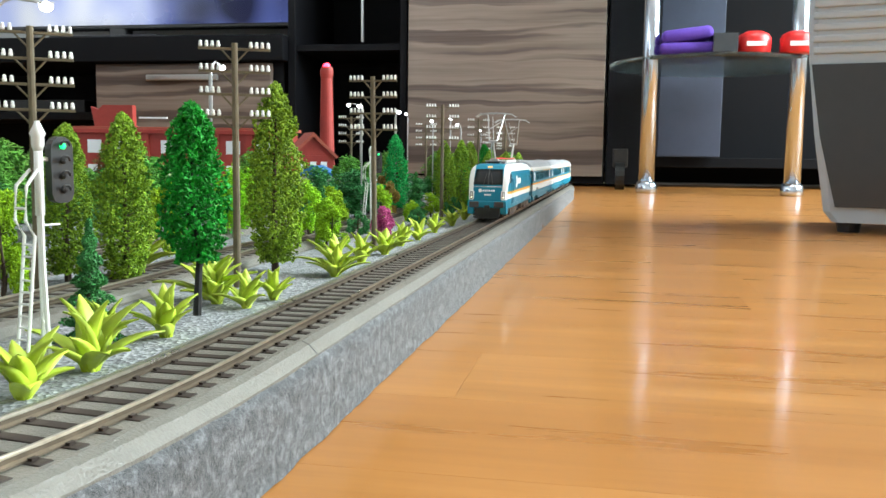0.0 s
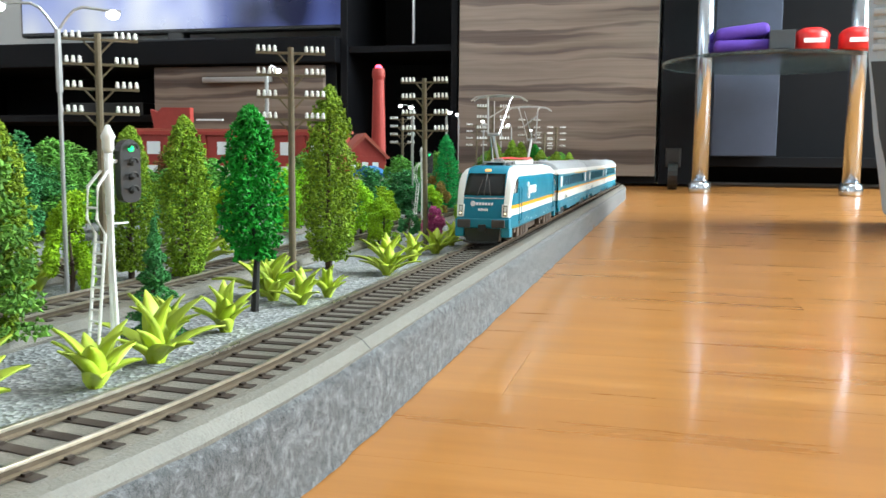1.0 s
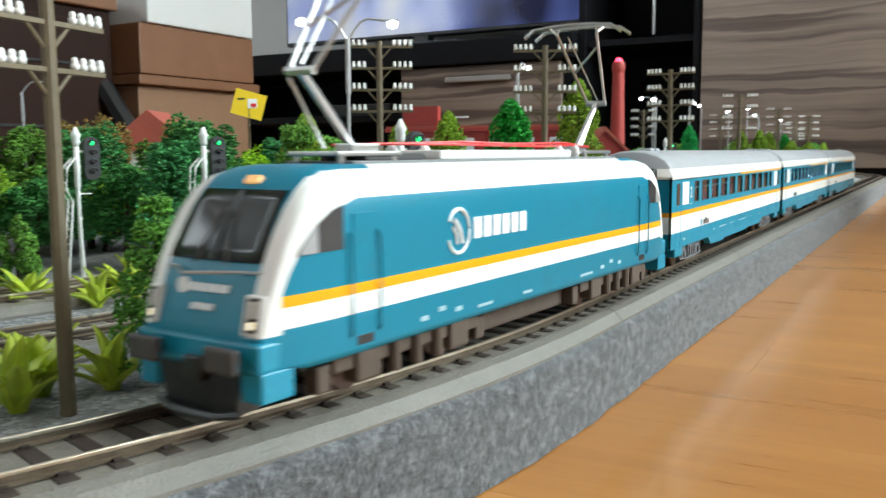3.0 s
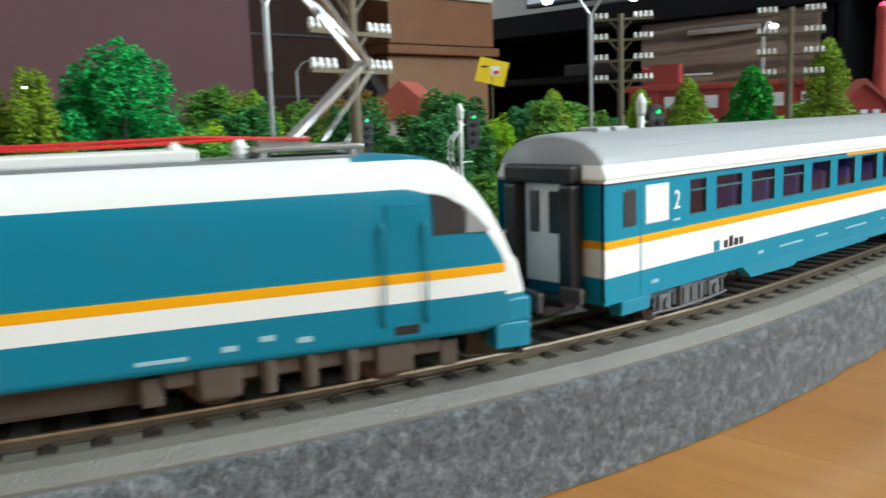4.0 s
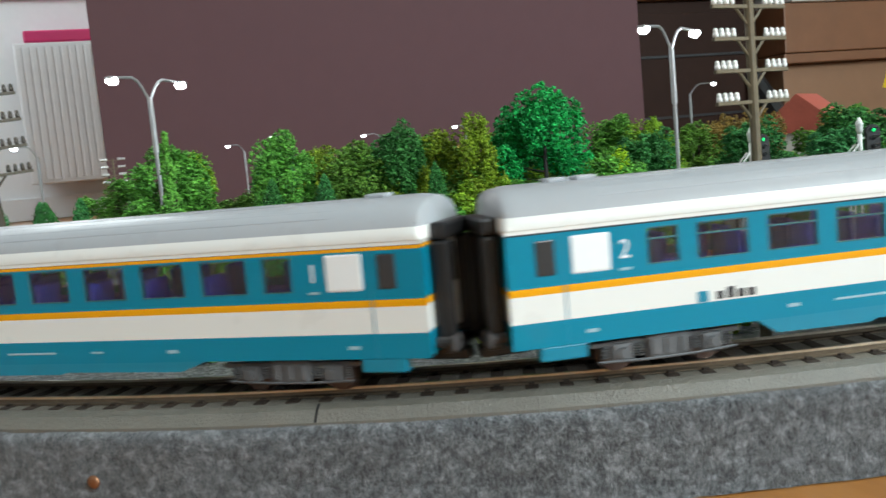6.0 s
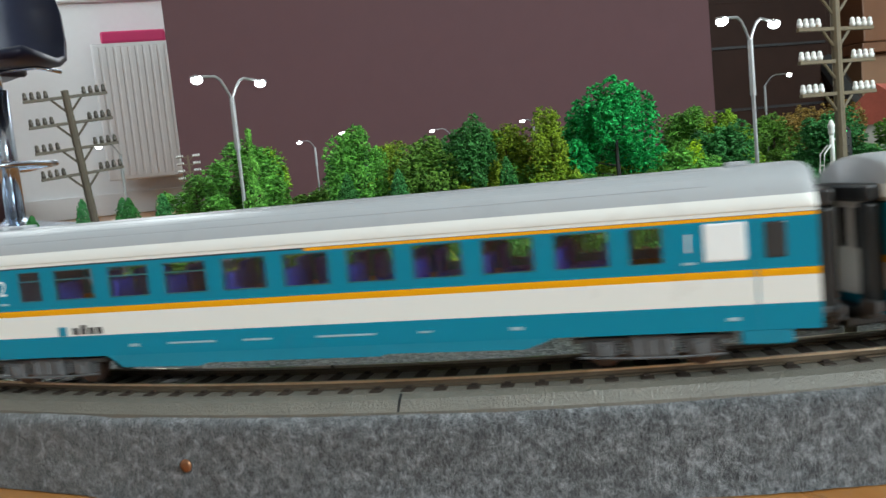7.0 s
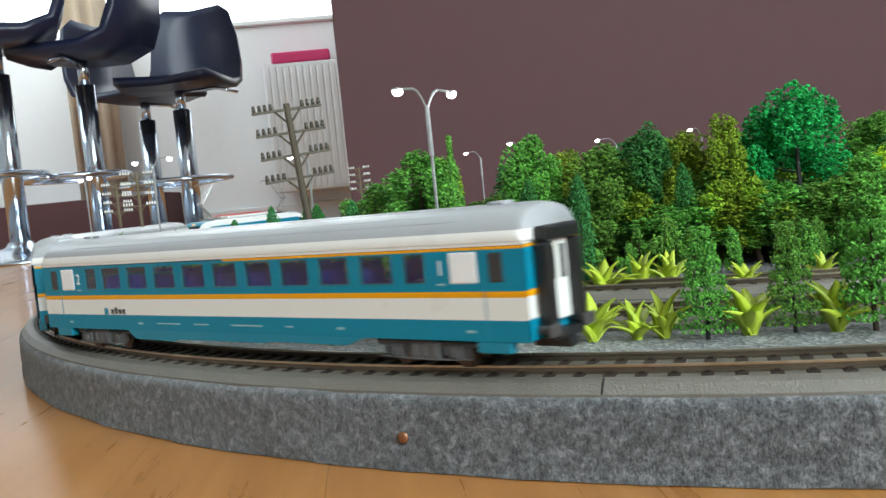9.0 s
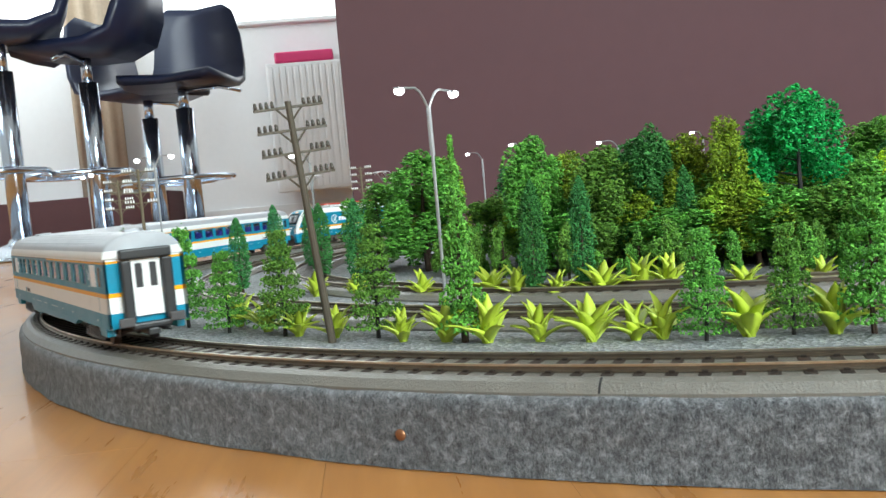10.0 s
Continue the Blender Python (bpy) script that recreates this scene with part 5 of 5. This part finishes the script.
        tube(bm, [(104.2, -11, 2.4), (105.2, -6, 1.6), (105.4, 0, 1.5), (105.2, 6, 1.6), (104.2, 11, 2.4)], 0.7, 6)
        if sg < 0:
            bmesh.ops.rotate(bm, verts=bm.verts, cent=(0, 0, 0), matrix=Matrix.Rotation(math.pi, 3, "Z"))
        part("apron", bm, M_BLACK, root, "black apron with coupler")
        # front lettering as plain bars and a round badge
        zf = 22.4
        part("badge", rod(B(), (sg * (nose_x(zf) - 0.2), -6.2 * sg, zf), (sg * (nose_x(zf) + 0.35), -6.2 * sg, zf + 0.05), 1.5, 1.5, 16), M_PLATE, root)
        for k in range(6):
            y = (-3.7 + k * 1.75) * sg
            part("letter_bar", box(B(), -0.25, 0.25, -0.62, 0.62, -0.75, 0.75, 0.1, Matrix.Translation((sg * (nose_x(zf) + 0.15), y, zf)) @ Matrix.Rotation(radians(-23 * sg), 4, "Y")), M_PLATE, root)
            if k < 5:
                part("number_bar", box(B(), -0.25, 0.25, -0.42, 0.42, -0.6, 0.6, 0.1, Matrix.Translation((sg * (nose_x(19.3) + 0.15), (-2.4 + k * 1.2) * sg, 19.3)) @ Matrix.Rotation(radians(-20 * sg), 4, "Y")), M_PLATE, root)
        # cab side windows, doors, side lettering
        for y in (-1, 1):
            win = loft(B(), [[(sg * x, yy, z) for x, z in ((82.6, 28.2), (82.6, 36.0), (85.6, 35.2), (89.4, 33.2), (89.4, 28.2))] for yy in (y * 16.4, y * 16.98)])
            part("side_window", win, M_SMOKE, root, "dark cab side window")
            win = loft(B(), [[(sg * x, yy, z) for x, z in ((89.8, 28.2), (89.8, 33.0), (92.0, 31.2), (94.4, 28.9), (94.8, 28.2))] for yy in (y * 16.2, y * (17.02 if sg else 17))])
            part("side_window", win, mat("grey_window", (0.28, 0.28, 0.29), 0.3), root, "pale grey cab quarter window")
            for x in (72.0, 80.8):
                part("grab_rail", tube(B(), [(sg * x, y * 16.8, 12), (sg * x, y * 17.7, 13), (sg * x, y * 17.7, 30), (sg * x, y * 16.8, 31)], 0.32, 5), M_TEAL, root)
            part("door_line", box(B(), min(sg * 73.0, sg * 79.8), max(sg * 73.0, sg * 79.8), min(y * 16.7, y * 17.02), max(y * 16.7, y * 17.02), 15, 34.4, 0.1), M_LOCO, root)
            part("step_recess", box(B(), sg * 76.5 - 2.6, sg * 76.5 + 2.6, min(y * 16.3, y * 17.12), max(y * 16.3, y * 17.12), 10.2, 12, 0.1), M_BLACK, root)
            for k in range(3):
                x = sg * (56 - k * 7)
                part("marking", box(B(), x - 1.4, x + 1.4, min(y * 16.5, y * 17.13), max(y * 16.5, y * 17.13), 11.2 + (k % 2), 12.2 + (k % 2)), M_FINEPRINT, root)
        # bogie
        frame_ = B()
        for y in (-1, 1):
            box(frame_, sg * 57 - 27, sg * 57 + 27, min(y * 12, y * 15.2), max(y * 12, y * 15.2), 5.4, 8.6, 0.6)
            for dx in (-17, 17):
                box(frame_, sg * 57 + dx - 4, sg * 57 + dx + 4, min(y * 12, y * 16.2), max(y * 12, y * 16.2), 2.6, 9.0, 0.8)
            for dx in (-8, 0, 8):
                rod(frame_, (sg * 57 + dx, y * 15.4, 2.8), (sg * 57 + dx, y * 15.4, 9.2), 1.5, 1.5, 10)
            box(frame_, sg * 57 - 31, sg * 57 - 27, min(y * 11, y * 14.5), max(y * 11, y * 14.5), 2.4, 7.6, 0.5)
            box(frame_, sg * 57 + 27, sg * 57 + 31, min(y * 11, y * 14.5), max(y * 11, y * 14.5), 2.4, 7.6, 0.5)
        bog = part("bogie", frame_, M_LOCOBOGIE, root, "weathered brown bogie frame")
        for dx in (-17, 17):
            bm = rod(B(), (sg * 57 + dx, -10, 6.6), (sg * 57 + dx, 10, 6.6), 1.2, 1.2, 8)
            for y in (-1, 1):
                rod(bm, (sg * 57 + dx, y * 7.2, 6.6), (sg * 57 + dx, y * 9.9, 6.6), 6.6, 6.55, 24)
                rod(bm, (sg * 57 + dx, y * 6.9, 6.6), (sg * 57 + dx, y * 7.4, 6.6), 7.2, 7.2, 24)
            part("wheelset", bm, M_WHEEL, bog, "dark steel wheelset")
        # pantograph
        base = box(B(), sg * 61 - 11, sg * 61 + 11, -7, 7, 44.4, 45.4, 0.3)
        for dx in (-9, 9):
            for y in (-6, 6):
                rod(base, (sg * 61 + dx, y, 43), (sg * 61 + dx, y, 45), 0.9, 0.9, 8)
        box(base, sg * 57 - 5, sg * 57 + 5, -2.5, 2.5, 45, 47, 0.4)
        panto = part("pantograph", base, M_SILVER, root, "raised silver wire pantograph")
        kx, hx, kz, hz = sg * 75, sg * 58, 60.5, 81
        bm = tube(B(), [(sg * 59, 0, 46.5), (kx, 0, kz)], 1.0, 8)
        tube(bm, [(sg * 66, -1.8, 46), (kx + sg * 2, -1.2, kz - 1.5)], 0.4, 6)
        rod(bm, (kx, -3.6, kz), (kx, 3.6, kz), 0.9, 0.9, 8)
        part("lower_arm", bm, M_SILVER, panto)
        bm = B()
        for y in (-1, 1):
            tube(bm, [(kx, y * 3.2, kz), (hx, y * 7.0, hz)], 0.55, 6)
        tube(bm, [(kx + (hx - kx) * 0.45, -5.0, kz + (hz - kz) * 0.45), (kx + (hx - kx) * 0.8, 5.9, kz + (hz - kz) * 0.8)], 0.4, 6)
        tube(bm, [(kx, 0.4, kz + 1.2), (hx, -3, hz - 1)], 0.3, 6)
        part("upper_arm", bm, M_SILVER, panto)
        bm = B()
        for dx in (-4.0, 4.0):
            tube(bm, [(hx + dx, -17, hz - 0.8), (hx + dx, -13.5, hz + 1.4), (hx + dx, -7, hz + 2.0), (hx + dx, 0, hz + 2.2), (hx + dx, 7, hz + 2.0), (hx + dx, 13.5, hz + 1.4), (hx + dx, 17, hz - 0.8)], 0.55, 6)
        for y in (-8, 8):
            tube(bm, [(hx - 4, y, hz + 1.9), (hx, y * 0.9, hz), (hx + 4, y, hz + 1.9)], 0.4, 6)
        part("contact_head", bm, M_SILVER, panto)
    # large badge and lettering bars on both flanks
    for y in (-1, 1):
        tx = 1 if y > 0 else -1
        ring = [(tx * 42 + 4.6 * math.cos(a), y * 17.0, 28.4 + 4.7 * math.sin(a)) for a in [0.5 + i * 5.4 / 22 for i in range(23)]]
        part("badge_ring", tube(B(), ring, 0.42, 6), M_PLATE, root, "white ring emblem")
        part("badge_stroke", tube(B(), [(tx * 42 - 1.6, y * 17.0, 25.8), (tx * 42 - 0.6, y * 17.0, 28.4), (tx * 42 + 0.9, y * 17.0, 30.0), (tx * 42 + 2.0, y * 17.0, 31.0)], 0.62, 6), M_PLATE, root)
        part("badge_stroke", tube(B(), [(tx * 42 + 0.6, y * 17.0, 25.6), (tx * 42 + 1.0, y * 17.0, 27.8), (tx * 42 + 2.6, y * 17.0, 29.4)], 0.4, 6), M_PLATE, root)
        for k in range(6):
            x = tx * (33.4 - k * 4.55)
            part("letter_bar", box(B(), x - 1.75, x + 1.75, min(y * 16.6, y * 17.05), max(y * 16.6, y * 17.05), 26.2, 30.9, 0.08), M_PLATE, root)
        for x, w in ((-30, 9), (8, 5), (30, 7)):
            part("marking", box(B(), x - w / 2, x + w / 2, min(y * 16.5, y * 17.13), max(y * 16.5, y * 17.13), 10.6, 11.3), M_FINEPRINT, root)
    part("underframe", box(B(), -28, 28, -11, 11, 2.2, 8.4, 1.0), M_LOCOBOGIE, root)
    return root


loco = electric_loco()
loco.scale = (1, 1, 1.07)

# ---- coach ----
HL = 137.0
WIDE = [(-79 + 19.75 * k, 14.4) for k in range(9)]
OPEN = [(x, w, 25.2, 33.8) for x, w in WIDE] + [(-95.5, 8.6, 25.2, 33.8), (95.5, 8.6, 25.2, 33.8)]


def coach_side(y):
    """One flank with window openings, two skins joined at the reveals."""
    bm = B()
    cuts = sorted({-HL, HL} | {x + d * w / 2 for x, w, _, _ in OPEN for d in (-1, 1)})
    lv = [9.0, 14.9, 21.1, 22.8, 25.2, 33.8, 34.7, 36.0]
    for skin, yy in ((0, y), (1, y - math.copysign(1.1, y))):
        for xa, xb in zip(cuts, cuts[1:]):
            hole = any(abs((xa + xb) / 2 - x) < w / 2 for x, w, _, _ in OPEN)
            for za, zb in zip(lv, lv[1:]):
                if hole and za == 25.2:
                    continue
                v = [bm.verts.new(p) for p in ((xa, yy, za), (xb, yy, za), (xb, yy, zb), (xa, yy, zb))]
                bm.faces.new(v if (y < 0) != bool(skin) else v[::-1])
    for x, w, z0, z1 in OPEN:
        a, b, yi = x - w / 2, x + w / 2, y - math.copysign(1.1, y)
        for p, q in (((a, z0), (b, z0)), ((b, z0), (b, z1)), ((b, z1), (a, z1)), ((a, z1), (a, z0))):
            v = [bm.verts.new(k) for k in ((p[0], y, p[1]), (q[0], y, q[1]), (q[0], yi, q[1]), (p[0], yi, p[1]))]
            bm.faces.new(v)
    bmesh.ops.remove_doubles(bm, verts=bm.verts, dist=0.01)
    return bm


def numeral(text, m, parent):
    cu = bpy.data.curves.new("numeral", "FONT")
    cu.body, cu.size, cu.extrude, cu.align_x = text, 0.0062, 0.00008, "CENTER"
    ob = new("numeral", cu)
    ob.data.materials.append(M_PLATE)
    ob.parent, ob.matrix_basis = parent, m
    ob["label"] = "white class numeral"
    return ob


def passenger_coach():
    root = holder("passenger_coach", "teal and white model passenger coach with orange stripe and grey roof", "railway coach", group="coaches of the train")
    for y in (-16.2, 16.2):
        part("side_wall", coach_side(y), M_COACH, root)
    arc = [(16.2, 35.9), (16.21, 36.2), (16.2, 37.0), (16.05, 38.0), (15.3, 40.2), (13.4, 42.4), (10.2, 44.2), (6.0, 45.3), (0.0, 45.8)]
    prof = arc + [(-y, z) for y, z in reversed(arc[:-1])]
    secs = []
    for x, k in ((-HL, 0.90), (-HL + 1.2, 0.96), (-HL + 4, 1.0), (HL - 4, 1.0), (HL - 1.2, 0.96), (HL, 0.90)):
        secs.append([(x, y * (1 if z < 38 else 0.5 + 0.5 * k), 35.9 + (z - 35.9) * k) for y, z in prof])
    roof = part("roof", loft(B(), secs), M_COACH, root, "grey ribbed roof with white edge", smooth=True)
    for y in (-13.6, -11.2, -8.6, -5.6, 5.6, 8.6, 11.2, 13.6):
        z = 45.8 - 0.0178 * abs(y) ** 2.02 - (0.35 if abs(y) > 12 else 0.05)
        part("roof_rib", tube(B(), [(-112, y, z), (112, y, z)], 0.28, 4), M_ROOFGREY, roof)
    for x in (-120, 118, 110):
        part("roof_vent", box(B(), x - 3, x + 3, -3, 3, 45.2, 46.6, 0.5), M_ROOFGREY, roof)
    for x, w, z0, z1 in OPEN:
        for y in (-1, 1):
            pane = part("window", box(B(), x - w / 2 + 0.1, x + w / 2 - 0.1, min(y * 15.5, y * 15.75), max(y * 15.5, y * 15.75), z0 + 0.1, z1 - 0.1), M_GLASS, root, "dark tinted window pane")
            bm = B()
            for a, b, c, d in ((x - w / 2, x + w / 2, z0, z0 + 0.3), (x - w / 2, x + w / 2, z1 - 0.3, z1), (x - w / 2, x - w / 2 + 0.3, z0, z1), (x + w / 2 - 0.3, x + w / 2, z0, z1)) + (((x - w / 2, x + w / 2, z1 - 2.9, z1 - 2.55),) if x > 20 else ()):
                box(bm, a, b, min(y * 15.4, y * 16.26), max(y * 15.4, y * 16.26), c, d)
            part("window_frame", bm, M_FRAME, pane)
    for sg in (-1, 1):
        for y in (-1, 1):
            part("lavatory_window", box(B(), sg * 115 - 5.2, sg * 115 + 5.2, min(y * 15.8, y * 16.42), max(y * 15.8, y * 16.42), 25.0, 33.8, 0.5), M_PLATE, root, "opaque white lavatory window")
            part("door_window", box(B(), sg * 127 - 2.6, sg * 127 + 2.6, min(y * 15.8, y * 16.4), max(y * 15.8, y * 16.4), 25.2, 33.4, 0.5), M_SMOKE, root, "small dark door window")
            part("door_edge", box(B(), sg * 122.3 - 0.2, sg * 122.3 + 0.2, min(y * 15.8, y * 16.3), max(y * 15.8, y * 16.3), 9, 34.4), M_TEAL, root)
            numeral("2" if sg > 0 else "1", P(sg * 106, y * 16.3, 27.4, 90, 0, 0 if y < 0 else 180), root)
            part("marking", box(B(), sg * 106 - 1.6, sg * 106 + 1.6, min(y * 16, y * 16.32), max(y * 16, y * 16.32), 24.6, 25.2), M_FINEPRINT, root)
            for x, w in ((116, 3.2), (60, 3.4)):
                part("marking", box(B(), sg * x - w / 2, sg * x + w / 2, min(y * 16, y * 16.32), max(y * 16, y * 16.32), 11.3, 12.1), M_FINEPRINT, root)
        bm = box(B(), min(sg * (HL - 1.9), sg * (HL - 0.7)), max(sg * (HL - 1.9), sg * (HL - 0.7)), -15.05, 15.05, 9, 40)
        part("end_wall", bm, M_COACH, root)
        for a, b, c, d in ((-10.4, -6.2, 10.8, 35), (6.2, 10.4, 10.8, 35), (-10.4, 10.4, 35.2, 39.2), (-8, 8, 8, 10.6)):
            part("gangway_pad", box(B(), min(sg * HL, sg * (HL + 4.6)), max(sg * HL, sg * (HL + 4.6)), a, b, c, d, 0.8), M_BLACK, root, "black rubber gangway pad")
        bm = box(B(), min(sg * (HL + 0.9), sg * (HL + 1.6)), max(sg * (HL + 0.9), sg * (HL + 1.6)), -5.9, 5.9, 13, 35, 0.2)
        d_ = part("end_door", bm, M_WHITE, root, "white gangway door")
        for y in (-2.9, 2.9):
            part("door_window", box(B(), min(sg * (HL + 1.2), sg * (HL + 1.9)), max(sg * (HL + 1.2), sg * (HL + 1.9)), y - 1.5, y + 1.5, 24, 33.5, 0.3), M_SMOKE, d_)
        for y in (-10.2, 10.2):
            bm = rod(B(), (sg * HL, y, 11.4), (sg * (HL + 4.5), y, 11.4), 1.3, 1.3, 10)
            box(bm, min(sg * (HL + 4.2), sg * (HL + 5.6)), max(sg * (HL + 4.2), sg * (HL + 5.6)), y - 3.2, y + 3.2, 9.6, 13.2, 0.5)
            part("buffer", bm, M_BUFFER, root)
        part("coupler", box(B(), min(sg * (HL - 8), sg * (HL + 5.6)), max(sg * (HL - 8), sg * (HL + 5.6)), -2.4, 2.4, 5.4, 8.2, 0.6), M_BLACK, root)
        for y in (-1, 1):
            bm = B()
            box(bm, sg * 95 - 21, sg * 95 + 21, min(y * 11.6, y * 13.4), max(y * 11.6, y * 13.4), 6.6, 7.9, 0.4)
            for dx in (-12.5, 12.5):
                box(bm, sg * 95 + dx - 3, sg * 95 + dx + 3, min(y * 11.6, y * 14.2), max(y * 11.6, y * 14.2), 3.0, 7.4, 0.7)
            box(bm, sg * 95 - 6, sg * 95 + 6, min(y * 11.8, y * 14.6), max(y * 11.8, y * 14.6), 2.8, 8.6, 0.8)
            for dx in (-4, 0, 4):
                box(bm, sg * 95 + dx - 1, sg * 95 + dx + 1, min(y * 14.5, y * 15.1), max(y * 14.5, y * 15.1), 3.8, 7.6, 0.3)
            for dx in (-17.2, -7.9, 7.9, 17.2):
                for k in range(5):
                    rod(bm, (sg * 95 + dx, y * 13.2, 4.0 + k * 0.62), (sg * 95 + dx, y * 13.2, 4.35 + k * 0.62), 1.05, 1.05, 8)
            for dx in (-12.5, 12.5):
                rod(bm, (sg * 95 + dx, y * 14.0, 5.0), (sg * 95 + dx, y * 14.9, 5.0), 1.5, 1.3, 10)
            tube(bm, [(sg * 95 - 19, y * 14.0, 3.4), (sg * 95 - 7, y * 14.4, 3.0), (sg * 95 + 7, y * 14.4, 3.0), (sg * 95 + 19, y * 14.0, 3.4)], 0.35, 5)
            bog = part("bogie_frame", bm, M_BOGIE, root, "grey moulded bogie side frame")
        for dx in (-12.5, 12.5):
            bm = rod(B(), (sg * 95 + dx, -10, 4.8), (sg * 95 + dx, 10, 4.8), 1.0, 1.0, 8)
            for y in (-1, 1):
                rod(bm, (sg * 95 + dx, y * 7.2, 4.8), (sg * 95 + dx, y * 9.8, 4.8), 4.8, 4.75, 20)
                rod(bm, (sg * 95 + dx, y * 6.9, 4.8), (sg * 95 + dx, y * 7.4, 4.8), 5.4, 5.4, 20)
            part("wheelset", bm, M_WHEEL, bog, "dark steel wheelset")
        for y in (-1, 1):
            part("door_step", box(B(), min(sg * 117.5, sg * 130), max(sg * 117.5, sg * 130), min(y * 12.5, y * 16.1), max(y * 12.5, y * 16.1), 5.6, 9.2, 0.5), M_TEAL, root)
    part("floor_pan", box(B(), -136, 136, -15.4, 15.4, 9.4, 10.6), M_BLACK, root)
    for y in (-1, 1):
        bm = loft(B(), [[(x, yy, z) for x, z in ((-71, 9.2), (71, 9.2), (65, 5.6), (38, 5.2), (36, 6.0), (-20, 6.0), (-22, 6.6), (-62, 6.4))] for yy in (y * 13.2, y * 16.1)])
        part("side_skirt", bm, M_TEAL, root)
        part("logo_bar", box(B(), 84, 87, min(y * 16, y * 16.34), max(y * 16, y * 16.34), 15.0, 17.6, 0.1), M_TEAL, root)
        for k in range(4):
            x = 80.6 - k * 2.9
            part("letter_bar", box(B(), x - 1.05, x + 1.05, min(y * 16, y * 16.34), max(y * 16, y * 16.34), 15.3, 17.2 + (0.8 if k in (1,) else 0), 0.1), M_DARKPRINT, root)
        for x, w in ((40, 16), (18, 9), (-10, 18), (-34, 4)):
            part("marking", box(B(), x - w / 2, x + w / 2, min(y * 16, y * 16.3), max(y * 16, y * 16.3), 11.6, 12.1), M_FINEPRINT, root)
    part("cabin_floor", box(B(), -134, 134, -15, 15, 19, 20), M_INSIDE, root)
    for x, _ in WIDE:
        for y in (-10, 10):
            bm = box(B(), x - 7.5, x - 5.5, y - 4.4, y + 4.4, 20.2, 30.6, 0.8)
            box(bm, x + 5.5, x + 7.5, y - 4.4, y + 4.4, 20.2, 30.0, 0.8)
            box(bm, x - 6, x + 6, y - 4.2, y + 4.2, 20.2, 23.4, 0.6)
            part("seat", bm, M_SEAT, root, "blue coach seats")
    for x in (-109, -102, 102, 109):
        part("partition", box(B(), x - 0.4, x + 0.4, -14.8, 14.8, 20.2, 38), M_INSIDE, root)
    return root


coach_one = passenger_coach()
coach_one.scale = (0.944, 1, 1.06)
coach_two = copy_thing(coach_one, Matrix.Identity(4))
coach_three = copy_thing(coach_one, Matrix.Identity(4))

# ---- floor planks ----
def plank_mesh(length):
    bm = box(B(), 0, length - 0.15, 0, 69.9, -3, 0)
    return mesh_of("plank", bm, M_FLOOR)


PLANKS = {n: plank_mesh(n) for n in (320, 410, 500)}
rng = random.Random(17)
rest = B()
for row in range(-24, 40):
    y = row * 70.0
    x = -2390.0
    first = rng.uniform(90, 400)
    while x < 2390:
        n = rng.choice((320, 410, 500))
        near_ = -130 - n < x < 1250 and -180 < y < 2300
        under = CX - R1 < x and x + n < CX + R1 and CY < y < CY + LONG
        if near_ and not under:
            ob = new("plank", PLANKS[n])
            ob.parent, ob.matrix_basis = floor, P(x, y, 0)
        elif not under:
            n = first if x < -2380 else n
            box(rest, x, min(x + n, 2390) - 0.15, y, y + 69.9, -3, 0)
        x += n
tagged(part("plank_field", rest, M_FLOOR, floor), kind="stuff")

# ---- the train runs round the oval ----
RUN = [(0.0, -486.0), (0.5, -377.0), (1.0, -270.0), (1.5, -167.0), (2.0, -66.0), (2.5, 34.5), (3.0, 134.5), (3.2, 175.8), (4.3, 389.5), (4.5, 428.6), (5.0, 527.0), (5.5, 622.9), (6.0, 721.0), (7.5, 1016.5), (8.0, 1111.0), (8.5, 1211.7), (9.0, 1307.0), (9.5, 1402.0), (10.0, 1491.0)]


def head_place(t):
    return float(np.interp(t, [r[0] for r in RUN], [r[1] for r in RUN]))


def on_track(s, base):
    """Pose of a vehicle whose two bogies, base apart, stand on the line."""
    xa, ya, _ = line(s + base / 2)
    xb, yb, _ = line(s - base / 2)
    return P((xa + xb) / 2, (ya + yb) / 2, ZR, 0, 0, math.degrees(math.atan2(ya - yb, xa - xb)))


def motions():
    times = [r[0] for r in RUN] + [3.6, 3.95, 6.4, 6.8, 7.15, 0.25, 0.75, 1.25, 1.75, 2.25, 2.75, 4.75, 5.25, 5.75, 7.75, 8.25, 8.75, 9.25, 9.75]
    times = sorted(times)
    for vehicle, back, base in ((loco, 108.5, 114.0), (coach_one, 357.0, 180.0), (coach_two, 626.3, 180.0), (coach_three, 895.6, 180.0)):
        walk(vehicle, [(t, on_track(head_place(t) - back, base)) for t in times])


motions()
